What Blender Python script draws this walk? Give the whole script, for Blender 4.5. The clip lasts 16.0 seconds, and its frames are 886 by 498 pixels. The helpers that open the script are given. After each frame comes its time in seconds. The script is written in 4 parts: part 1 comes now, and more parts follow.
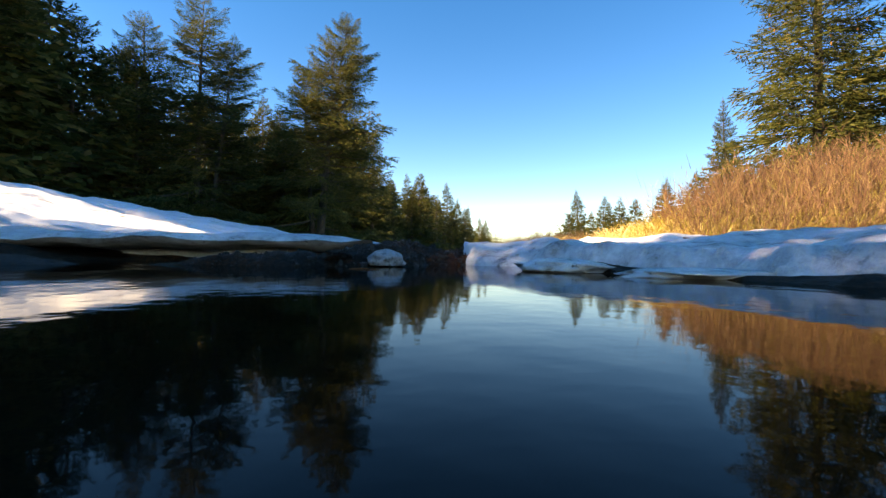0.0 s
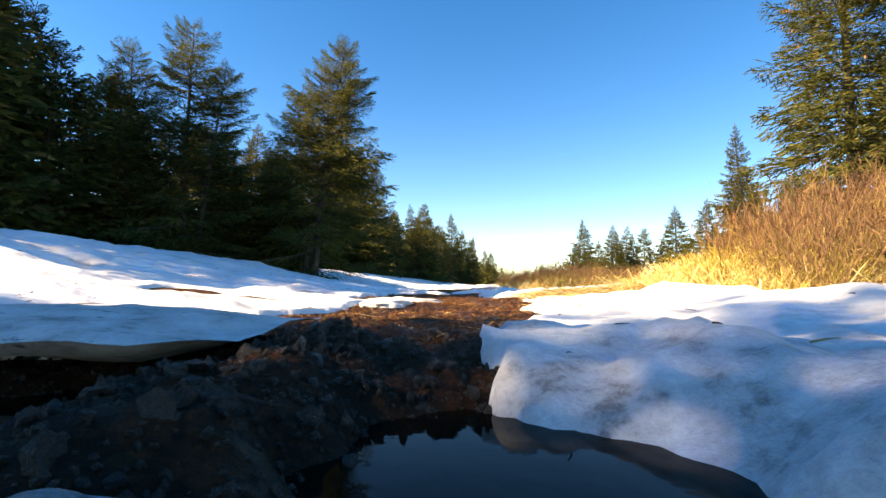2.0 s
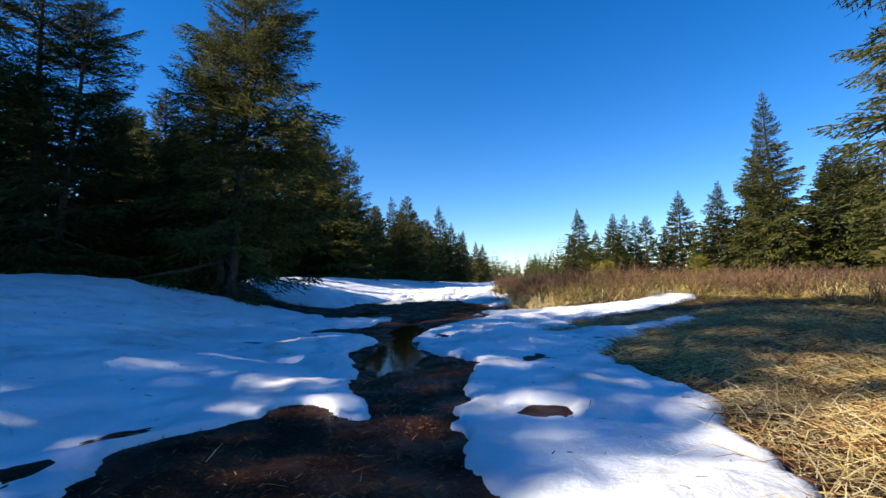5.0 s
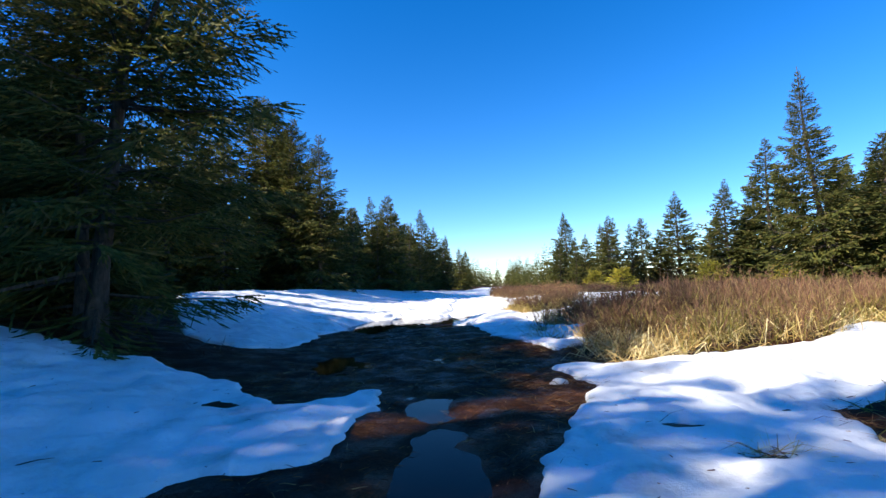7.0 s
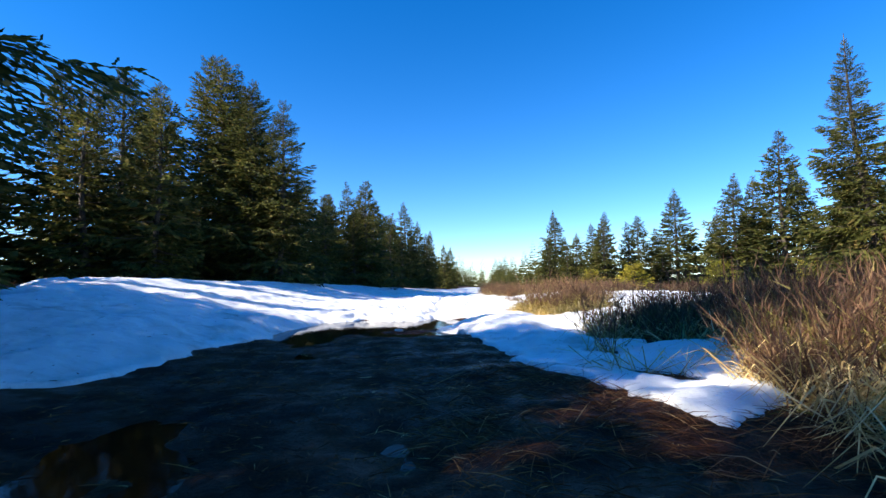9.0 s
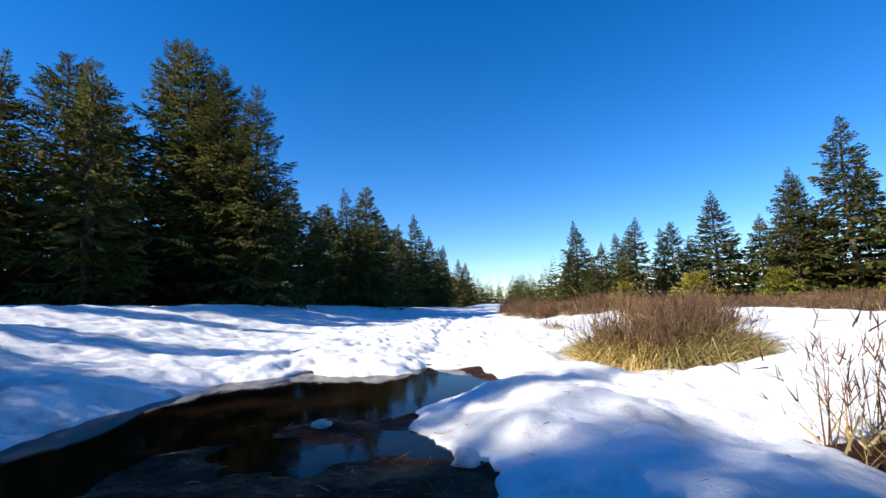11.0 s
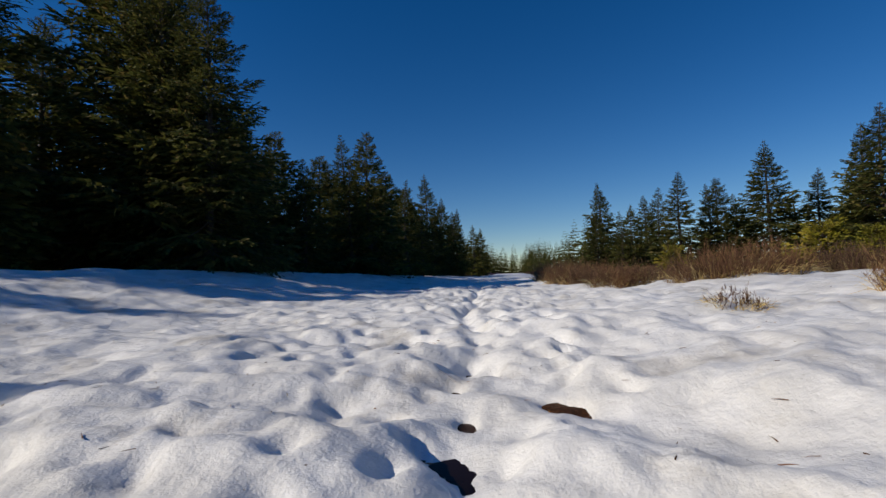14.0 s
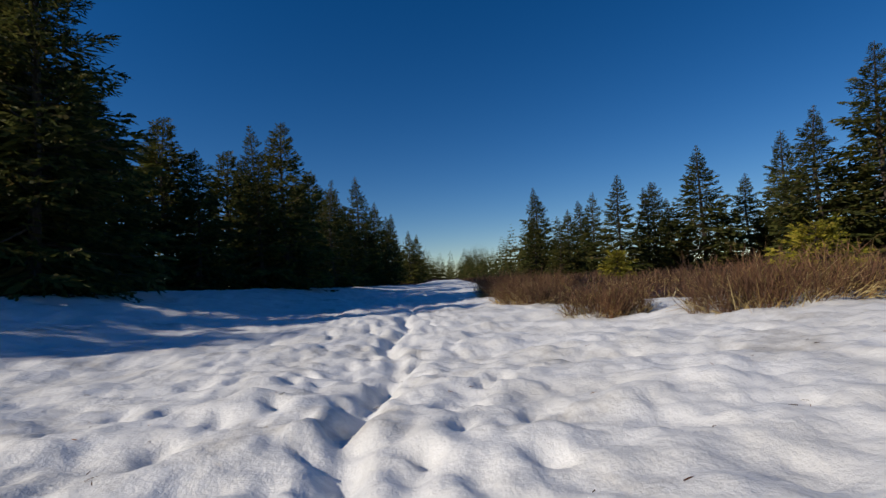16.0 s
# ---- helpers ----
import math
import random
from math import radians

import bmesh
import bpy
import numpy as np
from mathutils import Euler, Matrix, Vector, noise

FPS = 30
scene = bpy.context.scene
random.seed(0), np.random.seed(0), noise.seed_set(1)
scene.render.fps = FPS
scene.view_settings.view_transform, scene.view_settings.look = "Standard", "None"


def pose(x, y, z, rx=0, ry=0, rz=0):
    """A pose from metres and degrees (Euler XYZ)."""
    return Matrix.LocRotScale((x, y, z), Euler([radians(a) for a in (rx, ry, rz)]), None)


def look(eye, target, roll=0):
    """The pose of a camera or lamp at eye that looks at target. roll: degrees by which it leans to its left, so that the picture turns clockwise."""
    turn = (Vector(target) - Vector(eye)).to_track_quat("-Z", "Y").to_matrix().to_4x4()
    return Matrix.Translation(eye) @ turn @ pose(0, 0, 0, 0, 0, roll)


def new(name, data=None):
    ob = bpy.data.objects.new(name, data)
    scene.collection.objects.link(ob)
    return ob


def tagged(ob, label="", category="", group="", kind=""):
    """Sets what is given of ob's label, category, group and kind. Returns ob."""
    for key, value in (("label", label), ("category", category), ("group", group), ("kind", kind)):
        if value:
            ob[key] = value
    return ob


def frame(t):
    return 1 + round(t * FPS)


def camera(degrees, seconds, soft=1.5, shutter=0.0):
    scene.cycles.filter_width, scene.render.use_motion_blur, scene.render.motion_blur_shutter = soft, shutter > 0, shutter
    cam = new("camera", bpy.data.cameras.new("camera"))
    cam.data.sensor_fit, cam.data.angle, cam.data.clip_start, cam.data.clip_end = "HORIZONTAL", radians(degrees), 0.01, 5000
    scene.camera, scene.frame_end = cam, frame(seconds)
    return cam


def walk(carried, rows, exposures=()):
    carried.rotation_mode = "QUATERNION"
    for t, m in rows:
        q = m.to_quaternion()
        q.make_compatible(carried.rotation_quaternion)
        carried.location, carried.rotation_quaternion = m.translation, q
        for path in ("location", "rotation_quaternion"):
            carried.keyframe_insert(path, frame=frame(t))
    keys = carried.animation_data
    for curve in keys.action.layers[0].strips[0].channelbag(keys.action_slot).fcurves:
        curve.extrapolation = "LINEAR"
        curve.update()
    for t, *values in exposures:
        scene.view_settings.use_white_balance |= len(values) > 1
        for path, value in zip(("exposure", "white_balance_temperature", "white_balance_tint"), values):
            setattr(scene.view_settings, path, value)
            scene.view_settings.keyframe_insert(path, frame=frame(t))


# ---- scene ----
cam = camera(84.4, 16.0)
PATH = [
    (0.0, (-0.056, -0.016, 0.035), (0.005, 1.983, 0.063), 0.8),
    (0.5, (-0.070, 0.270, 0.076), (0.002, 2.266, 0.160), 0.5),
    (1.0, (0.004, 0.696, 0.100), (0.092, 2.691, 0.213), 0.9),
    (1.5, (-0.073, 1.130, 0.112), (-0.047, 3.126, 0.234), 0.3),
    (2.0, (0.038, 1.638, 0.205), (0.077, 3.632, 0.358), 0.3),
    (2.5, (0.174, 2.297, 0.601), (0.254, 4.289, 0.766), -0.1),
    (3.0, (0.489, 3.368, 0.699), (0.592, 5.360, 0.851), -0.8),
    (3.5, (0.707, 4.425, 0.637), (0.819, 6.417, 0.767), -1.8),
    (4.0, (0.770, 5.126, 0.707), (0.842, 7.122, 0.809), -2.1),
    (4.2, (0.801, 5.535, 0.702), (0.863, 7.530, 0.821), -1.8),
    (6.5, (0.303, 11.690, 1.149), (0.433, 13.681, 1.290), -1.3),
    (7.0, (0.216, 13.080, 1.109), (0.381, 15.058, 1.263), -2.1),
    (7.5, (0.229, 14.414, 0.954), (0.432, 16.398, 1.104), -2.4),
    (8.0, (0.282, 15.686, 0.969), (0.504, 17.668, 1.119), -2.0),
    (8.5, (0.447, 16.778, 0.905), (0.665, 18.760, 1.062), -1.8),
    (9.0, (0.673, 17.975, 0.866), (0.902, 19.956, 1.018), -0.9),
    (11.5, (1.700, 24.679, 0.985), (1.846, 26.660, 1.216), -2.1),
    (12.0, (1.721, 25.870, 0.980), (1.849, 27.856, 1.186), -1.9),
    (12.5, (1.790, 27.169, 0.920), (1.908, 29.155, 1.130), -2.6),
    (13.0, (1.797, 28.113, 0.902), (1.890, 30.101, 1.088), -2.2),
    (13.5, (1.832, 28.899, 0.805), (1.928, 30.892, 0.940), -2.1),
    (14.0, (1.855, 29.630, 0.775), (1.967, 31.624, 0.880), -2.4),
    (14.5, (1.898, 30.596, 0.835), (2.122, 32.579, 0.957), -2.0),
    (15.0, (2.003, 31.613, 0.824), (2.352, 33.579, 0.941), -3.8),
    (15.5, (2.321, 32.340, 0.971), (2.688, 34.302, 1.087), -3.5),
    (16.0, (2.522, 33.283, 1.065), (2.890, 35.246, 1.182), -3.4),
]
walk(cam, [(t, look(eye, target, roll)) for t, eye, target, roll in PATH],
     [(0.0, 1.9, 11600, 15), (2.0, 1.9, 11200, 14), (2.5, 1.2, 8900, 12), (3.0, 0.95, 7300, 10), (4.0, 0.75, 6800, 10), (6.5, 1.3, 6500, 10), (9.0, 1.3, 6500, 10), (11.5, 0.75, 6500, 10),
      (12.5, 0.4, 6600, 10), (14.0, -0.45, 6800, 10), (16.0, -0.48, 6800, 10)])

# ---- world, sun ----
world = bpy.data.worlds.new("sky")
scene.world = world
world.use_nodes = True
wn, wl = world.node_tree.nodes, world.node_tree.links
sky = wn.new("ShaderNodeTexSky")
sky.sky_type, sky.sun_disc = "NISHITA", False
SUN_EL, SUN_AZ = 31.5, -103.0          # degrees; azimuth from +y, negative to the west side
sky.sun_elevation, sky.sun_rotation = radians(SUN_EL), radians(SUN_AZ)
sky.altitude, sky.air_density, sky.dust_density, sky.ozone_density = 1600, 1.0, 0.05, 3.2
deep = wn.new("ShaderNodeHueSaturation")
deep.inputs["Hue"].default_value = 0.508
deep.inputs["Saturation"].default_value = 1.36
wl.new(sky.outputs[0], deep.inputs["Color"])
wl.new(deep.outputs[0], wn["Background"].inputs[0])
wn["Background"].inputs[1].default_value = 0.110
lamp = bpy.data.lights.new("sun", "SUN")
lamp.energy, lamp.angle, lamp.color = 5.0, radians(0.6), (1.0, 0.93, 0.82)
sun = new("sun", lamp)
sun.matrix_world = look((math.sin(radians(SUN_AZ)) * 50, math.cos(radians(SUN_AZ)) * 50, math.tan(radians(SUN_EL)) * 50), (0, 0, 0))

rng = np.random.default_rng(7)


# ---- materials ----
class Nodes:
    """Short hand for building a node material."""

    def __init__(self, name, rough=0.8):
        self.m = bpy.data.materials.new(name)
        self.m.use_nodes = True
        self.t = self.m.node_tree
        self.b = self.t.nodes["Principled BSDF"]
        self.b.inputs["Roughness"].default_value = rough

    def node(self, kind, **sets):
        n = self.t.nodes.new(kind)
        for k, v in sets.items():
            n.inputs[k].default_value = v
        return n

    def link(self, a, b):
        self.t.links.new(a, b)

    def where(self):
        return self.t.nodes.new("ShaderNodeNewGeometry").outputs["Position"]

    def noise(self, scale, detail=4.0, rough=0.6, stretch=None):
        n = self.node("ShaderNodeTexNoise", Scale=scale, Detail=detail, Roughness=rough)
        src = self.where()
        if stretch:
            mp = self.node("ShaderNodeMapping")
            mp.inputs["Scale"].default_value = stretch
            self.link(src, mp.inputs[0])
            src = mp.outputs[0]
        self.link(src, n.inputs["Vector"])
        return n.outputs["Fac"]

    def ramp(self, fac, *stops):
        r = self.t.nodes.new("ShaderNodeValToRGB")
        e = r.color_ramp.elements
        while len(e) < len(stops):
            e.new(0.5)
        for el, (p, c) in zip(e, stops):
            el.position, el.color = p, (*c, 1) if len(c) == 3 else c
        self.link(fac, r.inputs[0])
        return r.outputs[0]

    def mix(self, fac, a, b, how="MIX"):
        n = self.t.nodes.new("ShaderNodeMix")
        n.data_type, n.blend_type = "RGBA", how
        for sock, v in ((n.inputs[0], fac), (n.inputs[6], a), (n.inputs[7], b)):
            if hasattr(v, "links"):
                self.link(v, sock)
            else:
                sock.default_value = v if isinstance(v, float) else (*v, 1)
        return n.outputs[2]

    def color(self, sock):
        self.link(sock, self.b.inputs["Base Color"])

    def bump(self, fac, strength, distance, after=None):
        n = self.node("ShaderNodeBump", Strength=strength, Distance=distance)
        self.link(fac, n.inputs["Height"])
        if after is not None:
            self.link(after, n.inputs["Normal"])
        self.link(n.outputs[0], self.b.inputs["Normal"])
        return n.outputs[0]


def snow_material(name, dirt=0.0, light=1.0):
    k = Nodes(name, 0.55)
    fleck = k.noise(26, 5, 0.7)
    stain = k.noise(1.6, 4, 0.6)
    c = k.ramp(stain, (0.3, (0.70 * light, 0.69 * light, 0.67 * light)), (0.62, (0.82 * light, 0.82 * light, 0.82 * light)))
    lo = 0.30 + 0.12 * dirt
    specks = k.ramp(fleck, (lo - 0.05, (0.16, 0.12, 0.09)), (lo + 0.02, (1.0, 1.0, 1.0)))
    grime = k.ramp(k.noise(0.9, 6, 0.7), (0.30 + 0.1 * dirt, (0.58, 0.55, 0.51)), (0.46 + 0.1 * dirt, (1.0, 1.0, 1.0)))
    c = k.mix(1.0, c, grime, "MULTIPLY")
    # old grey granular ice round the pool; this grey also paints in shade there
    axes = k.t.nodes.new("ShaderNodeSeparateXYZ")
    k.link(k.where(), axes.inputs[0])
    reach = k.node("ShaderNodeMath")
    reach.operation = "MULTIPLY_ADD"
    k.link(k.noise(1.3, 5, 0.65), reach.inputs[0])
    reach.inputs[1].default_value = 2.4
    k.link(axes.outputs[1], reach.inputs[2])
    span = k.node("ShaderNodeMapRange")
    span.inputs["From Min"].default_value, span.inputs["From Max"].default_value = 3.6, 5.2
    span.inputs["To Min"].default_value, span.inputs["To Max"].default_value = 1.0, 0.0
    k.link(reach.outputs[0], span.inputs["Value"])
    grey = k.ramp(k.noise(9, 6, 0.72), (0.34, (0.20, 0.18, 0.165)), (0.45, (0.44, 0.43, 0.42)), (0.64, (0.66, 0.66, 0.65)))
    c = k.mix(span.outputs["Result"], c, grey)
    k.color(k.mix(0.85, c, specks, "MULTIPLY"))
    k.b.inputs["Specular IOR Level"].default_value = 0.35
    n1 = k.bump(k.noise(7, 5, 0.6), 0.45, 0.05)
    k.bump(k.noise(55, 5, 0.7), 0.30, 0.014, n1)
    return k.m


def ice_material():
    """Old grey ice with peat frozen into it."""
    k = Nodes("grey_ice", 0.35)
    k.color(k.mix(1.0, k.ramp(k.noise(7, 6, 0.7), (0.35, (0.09, 0.085, 0.08)), (0.62, (0.30, 0.30, 0.30))), k.ramp(k.noise(40, 5, 0.7), (0.36, (0.2, 0.17, 0.14)), (0.5, (1.0, 1.0, 1.0))), "MULTIPLY"))
    n1 = k.bump(k.noise(14, 5, 0.65), 0.6, 0.04)
    k.bump(k.noise(70, 4, 0.7), 0.5, 0.01, n1)
    return k.m


def peat_material():
    k = Nodes("peat", 0.8)
    k.b.inputs["Specular IOR Level"].default_value = 0.14
    patch = k.noise(1.1, 5, 0.6)
    grain = k.noise(48, 6, 0.75)
    base = k.ramp(patch, (0.33, (0.018, 0.008, 0.004)), (0.5, (0.056, 0.020, 0.008)), (0.66, (0.100, 0.042, 0.014)))
    straw = k.ramp(grain, (0.36, (0.25, 0.23, 0.22)), (0.55, (1.0, 1.0, 1.0)), (0.68, (2.6, 2.1, 1.6)))
    k.color(k.mix(1.0, base, straw, "MULTIPLY"))
    wet = k.ramp(k.noise(2.6, 4, 0.6), (0.40, (0.42, 0.42, 0.42)), (0.6, (0.9, 0.9, 0.9)))
    k.link(wet, k.b.inputs["Roughness"])
    n1 = k.bump(k.noise(16, 6, 0.7), 0.7, 0.05)
    k.bump(k.noise(90, 5, 0.75), 0.9, 0.02, n1)
    return k.m


def mud_material():
    k = Nodes("wet_mud", 0.35)
    k.color(k.ramp(k.noise(14, 6, 0.7), (0.35, (0.012, 0.009, 0.007)), (0.65, (0.05, 0.034, 0.024))))
    k.link(k.ramp(k.noise(30, 5, 0.7), (0.4, (0.32, 0.32, 0.32)), (0.62, (0.85, 0.85, 0.85))), k.b.inputs["Roughness"])
    n1 = k.bump(k.noise(22, 6, 0.75), 1.0, 0.06)
    k.bump(k.noise(110, 5, 0.75), 0.8, 0.015, n1)
    return k.m


def water_material():
    k = Nodes("peaty_water", 0.03)
    k.color(k.ramp(k.noise(1.4, 4, 0.6), (0.35, (0.004, 0.003, 0.002)), (0.7, (0.014, 0.007, 0.004))))
    k.b.inputs["IOR"].default_value = 1.33
    k.b.inputs["Specular IOR Level"].default_value = 0.11
    tr = k.node("ShaderNodeBsdfTransparent")
    tr.inputs[0].default_value = (0.32, 0.16, 0.065, 1)
    mx = k.node("ShaderNodeMixShader")
    mx.inputs[0].default_value = 0.86
    out = k.t.nodes["Material Output"]
    k.link(tr.outputs[0], mx.inputs[1])
    k.link(k.b.outputs[0], mx.inputs[2])
    k.link(mx.outputs[0], out.inputs["Surface"])
    n1 = k.bump(k.noise(5.0, 3, 0.5, (1.0, 0.35, 1.0)), 0.10, 0.02)
    k.bump(k.noise(28, 3, 0.5), 0.05, 0.006, n1)
    return k.m


def leaf_material(name, stops, rough=0.6, thin=0.25):
    """Plant matter that differs from piece to piece, with some light passing through."""
    k = Nodes(name, rough)
    isl = k.t.nodes.new("ShaderNodeNewGeometry").outputs["Random Per Island"]
    own = k.t.nodes.new("ShaderNodeObjectInfo").outputs["Random"]
    c = k.ramp(isl, *stops)
    patch = k.ramp(k.noise(0.7, 3, 0.6), (0.35, (0.7, 0.72, 0.75)), (0.65, (1.25, 1.2, 1.05)))
    c = k.mix(1.0, c, patch, "MULTIPLY")
    tone = k.ramp(own, (0.0, (0.85, 0.88, 0.9)), (1.0, (1.15, 1.1, 1.0)))
    c = k.mix(1.0, c, tone, "MULTIPLY")
    k.color(c)
    k.b.inputs["Specular IOR Level"].default_value = 0.12
    tl = k.t.nodes.new("ShaderNodeBsdfTranslucent")
    k.link(c, tl.inputs[0])
    mx = k.node("ShaderNodeMixShader")
    mx.inputs[0].default_value = thin
    k.link(k.b.outputs[0], mx.inputs[1])
    k.link(tl.outputs[0], mx.inputs[2])
    k.link(mx.outputs[0], k.t.nodes["Material Output"].inputs["Surface"])
    return k.m


def bark_material():
    k = Nodes("bark", 0.9)
    f = k.noise(14, 6, 0.7, (1, 1, 0.25))
    k.color(k.ramp(f, (0.35, (0.035, 0.026, 0.020)), (0.6, (0.11, 0.085, 0.065)), (0.75, (0.19, 0.16, 0.13))))
    k.bump(f, 0.9, 0.04)
    return k.m


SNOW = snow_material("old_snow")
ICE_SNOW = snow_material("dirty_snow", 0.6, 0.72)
GREY_ICE = ice_material()
PEAT, MUD, WATER, BARK = peat_material(), mud_material(), water_material(), bark_material()
NEEDLE = leaf_material("spruce_needles", ((0.0, (0.042, 0.052, 0.017)), (0.5, (0.088, 0.098, 0.026)), (0.85, (0.14, 0.135, 0.038)), (1.0, (0.19, 0.14, 0.055))), thin=0.38)
NEEDLE_YELLOW = leaf_material("young_spruce_needles", ((0.0, (0.14, 0.15, 0.02)), (0.6, (0.28, 0.26, 0.035)), (1.0, (0.38, 0.31, 0.06))))
STRAW = leaf_material("dry_grass", ((0.0, (0.36, 0.23, 0.095)), (0.35, (0.58, 0.42, 0.18)), (0.75, (0.75, 0.60, 0.30)), (1.0, (0.84, 0.75, 0.49))), 0.7, 0.3)
GREENISH = leaf_material("olive_grass", ((0.0, (0.12, 0.11, 0.022)), (0.5, (0.27, 0.225, 0.055)), (1.0, (0.46, 0.36, 0.13))), 0.7, 0.3)
HEATHER = leaf_material("heather", ((0.0, (0.085, 0.048, 0.034)), (0.5, (0.17, 0.090, 0.060)), (0.85, (0.27, 0.165, 0.11)), (1.0, (0.25, 0.21, 0.07))), 0.8, 0.2)
LITTER = leaf_material("litter", ((0.0, (0.05, 0.022, 0.012)), (0.6, (0.16, 0.065, 0.028)), (0.92, (0.30, 0.15, 0.06)), (1.0, (0.45, 0.32, 0.16))), 0.6, 0.1)
CONE = leaf_material("cones", ((0.0, (0.20, 0.08, 0.03)), (1.0, (0.42, 0.20, 0.08))), 0.7, 0.0)


# ---- mesh helpers ----
def raw_mesh(name, v, f, material, smooth=False):
    """A mesh of faces that all have the same number of corners."""
    v, f = np.asarray(v, np.float32), np.asarray(f, np.int32)
    d = bpy.data.meshes.new(name)
    d.vertices.add(len(v))
    d.vertices.foreach_set("co", v.ravel())
    n, k = f.shape
    d.loops.add(n * k)
    d.loops.foreach_set("vertex_index", f.ravel())
    d.polygons.add(n)
    d.polygons.foreach_set("loop_start", np.arange(0, n * k, k, dtype=np.int32))
    d.update(calc_edges=True)
    d.polygons.foreach_set("use_smooth", np.full(n, smooth))
    d.materials.append(material)
    d.validate()
    return d


def part(name, mesh_data, parent, label=""):
    ob = new(name, mesh_data)
    ob.parent = parent
    return tagged(ob, label)


def smooth(a, b, x):
    t = np.clip((x - a) / (b - a), 0, 1)
    return t * t * (3 - 2 * t)


def value_noise(x, y, scale, seed):
    """Smooth noise in -1..1 on arrays."""
    g = np.random.default_rng(seed).uniform(-1, 1, (256, 256))
    u, w = np.asarray(x) / scale + 1000, np.asarray(y) / scale + 1000
    i, j = np.floor(u).astype(int), np.floor(w).astype(int)
    fu, fw = u - i, w - j
    fu, fw = fu * fu * (3 - 2 * fu), fw * fw * (3 - 2 * fw)
    i0, j0, i1, j1 = i % 256, j % 256, (i + 1) % 256, (j + 1) % 256
    return (g[i0, j0] * (1 - fu) + g[i1, j0] * fu) * (1 - fw) + (g[i0, j1] * (1 - fu) + g[i1, j1] * fu) * fw


def fbm(x, y, scale, seed, octaves=4):
    return sum(value_noise(x, y, scale / 2**o, seed + o) / 2**o for o in range(octaves))


def bump_at(x, y, cx, cy, rx, ry, turn=0.0):
    c, s = math.cos(turn), math.sin(turn)
    u, w = (x - cx) * c + (y - cy) * s, -(x - cx) * s + (y - cy) * c
    return np.exp(-((u / rx) ** 2 + (w / ry) ** 2))


def road(y):
    """The track's middle line: straight, then bending east."""
    return 0.2 * np.log1p(np.exp((np.asarray(y) - 36) / 4.0)) * 4.0


# ---- ground and snow shape ----
WATER_Z = -0.012


def ground_z(x, y):
    r = x - road(y)
    z = 1.05 * smooth(0.9, 8.5, -r) * smooth(1.0, 4.0, y + 0.4 * np.abs(x)) + 0.25 * smooth(9, 40, -r)
    z = z + 0.24 * smooth(2.6, 8, r) + 0.9 * smooth(10, 60, r)
    z = z + 0.95 * bump_at(x, y, 6.2, 7.4, 2.7, 2.0) + 0.28 * bump_at(x, y, 5.2, 22.0, 2.3, 2.4) + 0.15 * bump_at(x, y, 4.6, 29.5, 1.3, 1.3)
    # pool
    pool = smooth(2.1, 1.0, y + 0.35 * fbm(x, y, 0.8, 3) + 1.35 * np.abs(x - 0.15) * (x > 0.15) + 0.12 * np.abs(x) * (x < 0))
    gut = smooth(0.42, 0.12, np.abs(x - 0.12 - 0.05 * np.sin(3 * y))) * smooth(2.75, 2.2, y)
    under = smooth(0.5, 0.0, np.abs(y - 2.5 - 0.25 * x)) * smooth(-0.35, -0.7, x) * smooth(-7, -5, x)
    z = z - 0.42 * np.maximum(pool, np.maximum(0.3 * gut, 0.35 * under))
    # mud bar between pool and track
    z = z + 0.05 * bump_at(x, y, -0.30, 2.25, 0.30, 0.40) + 0.04 * bump_at(x, y, -0.05, 2.85, 0.45, 0.4) + 0.05 * bump_at(x, y, -0.75, 2.1, 0.3, 0.2)
    clods = bump_at(x, y, -0.2, 2.5, 0.9, 0.75)
    z = z + clods * (0.055 * fbm(x, y, 0.20, 21, 5) + 0.02 * np.abs(fbm(x, y, 0.06, 27, 3)))
    z = z + 0.04 * smooth(2.9, 3.8, y) * smooth(31.5, 29, y) * smooth(3.5, 1.5, np.abs(x))
    # wet ruts and puddles of the track
    wet = 0.09 * bump_at(x, y, 0.85, 9.0, 0.16, 0.6) + 0.062 * bump_at(x, y, 0.40, 15.8, 0.34, 2.4) + 0.055 * bump_at(x, y, -0.9, 20.8, 0.8, 2.2, 0.25)
    wet = wet + 0.09 * bump_at(x, y, -0.8, 27.0, 0.5, 2.6, 0.2) + 0.12 * bump_at(x, y, 1.5, 29.9, 0.7, 0.8) + 0.08 * bump_at(x, y, 0.3, 13.0, 0.4, 1.2) + 0.045 * bump_at(x, y, 0.75, 20.5, 0.18, 0.6) + 0.10 * bump_at(x, y, -0.2, 30.2, 0.9, 0.5) + 0.06 * bump_at(x, y, 0.6, 29.0, 1.4, 1.0)
    wet = wet + 0.055 * smooth(25.8, 27.0, y) * smooth(31.6, 30.6, y) * smooth(2.6, 1.6, np.abs(x - 0.3))
    z = z - wet
    near = smooth(60, 30, np.abs(x) + np.abs(y - 15) * 0.7)
    z = z + 0.022 * fbm(x, y, 0.9, 11) * near + 0.016 * fbm(x, y, 0.30, 15, 4) * near
    return z + 0.5 * fbm(x, y, 38, 31, 2) * smooth(25, 90, np.hypot(r, 0)) 


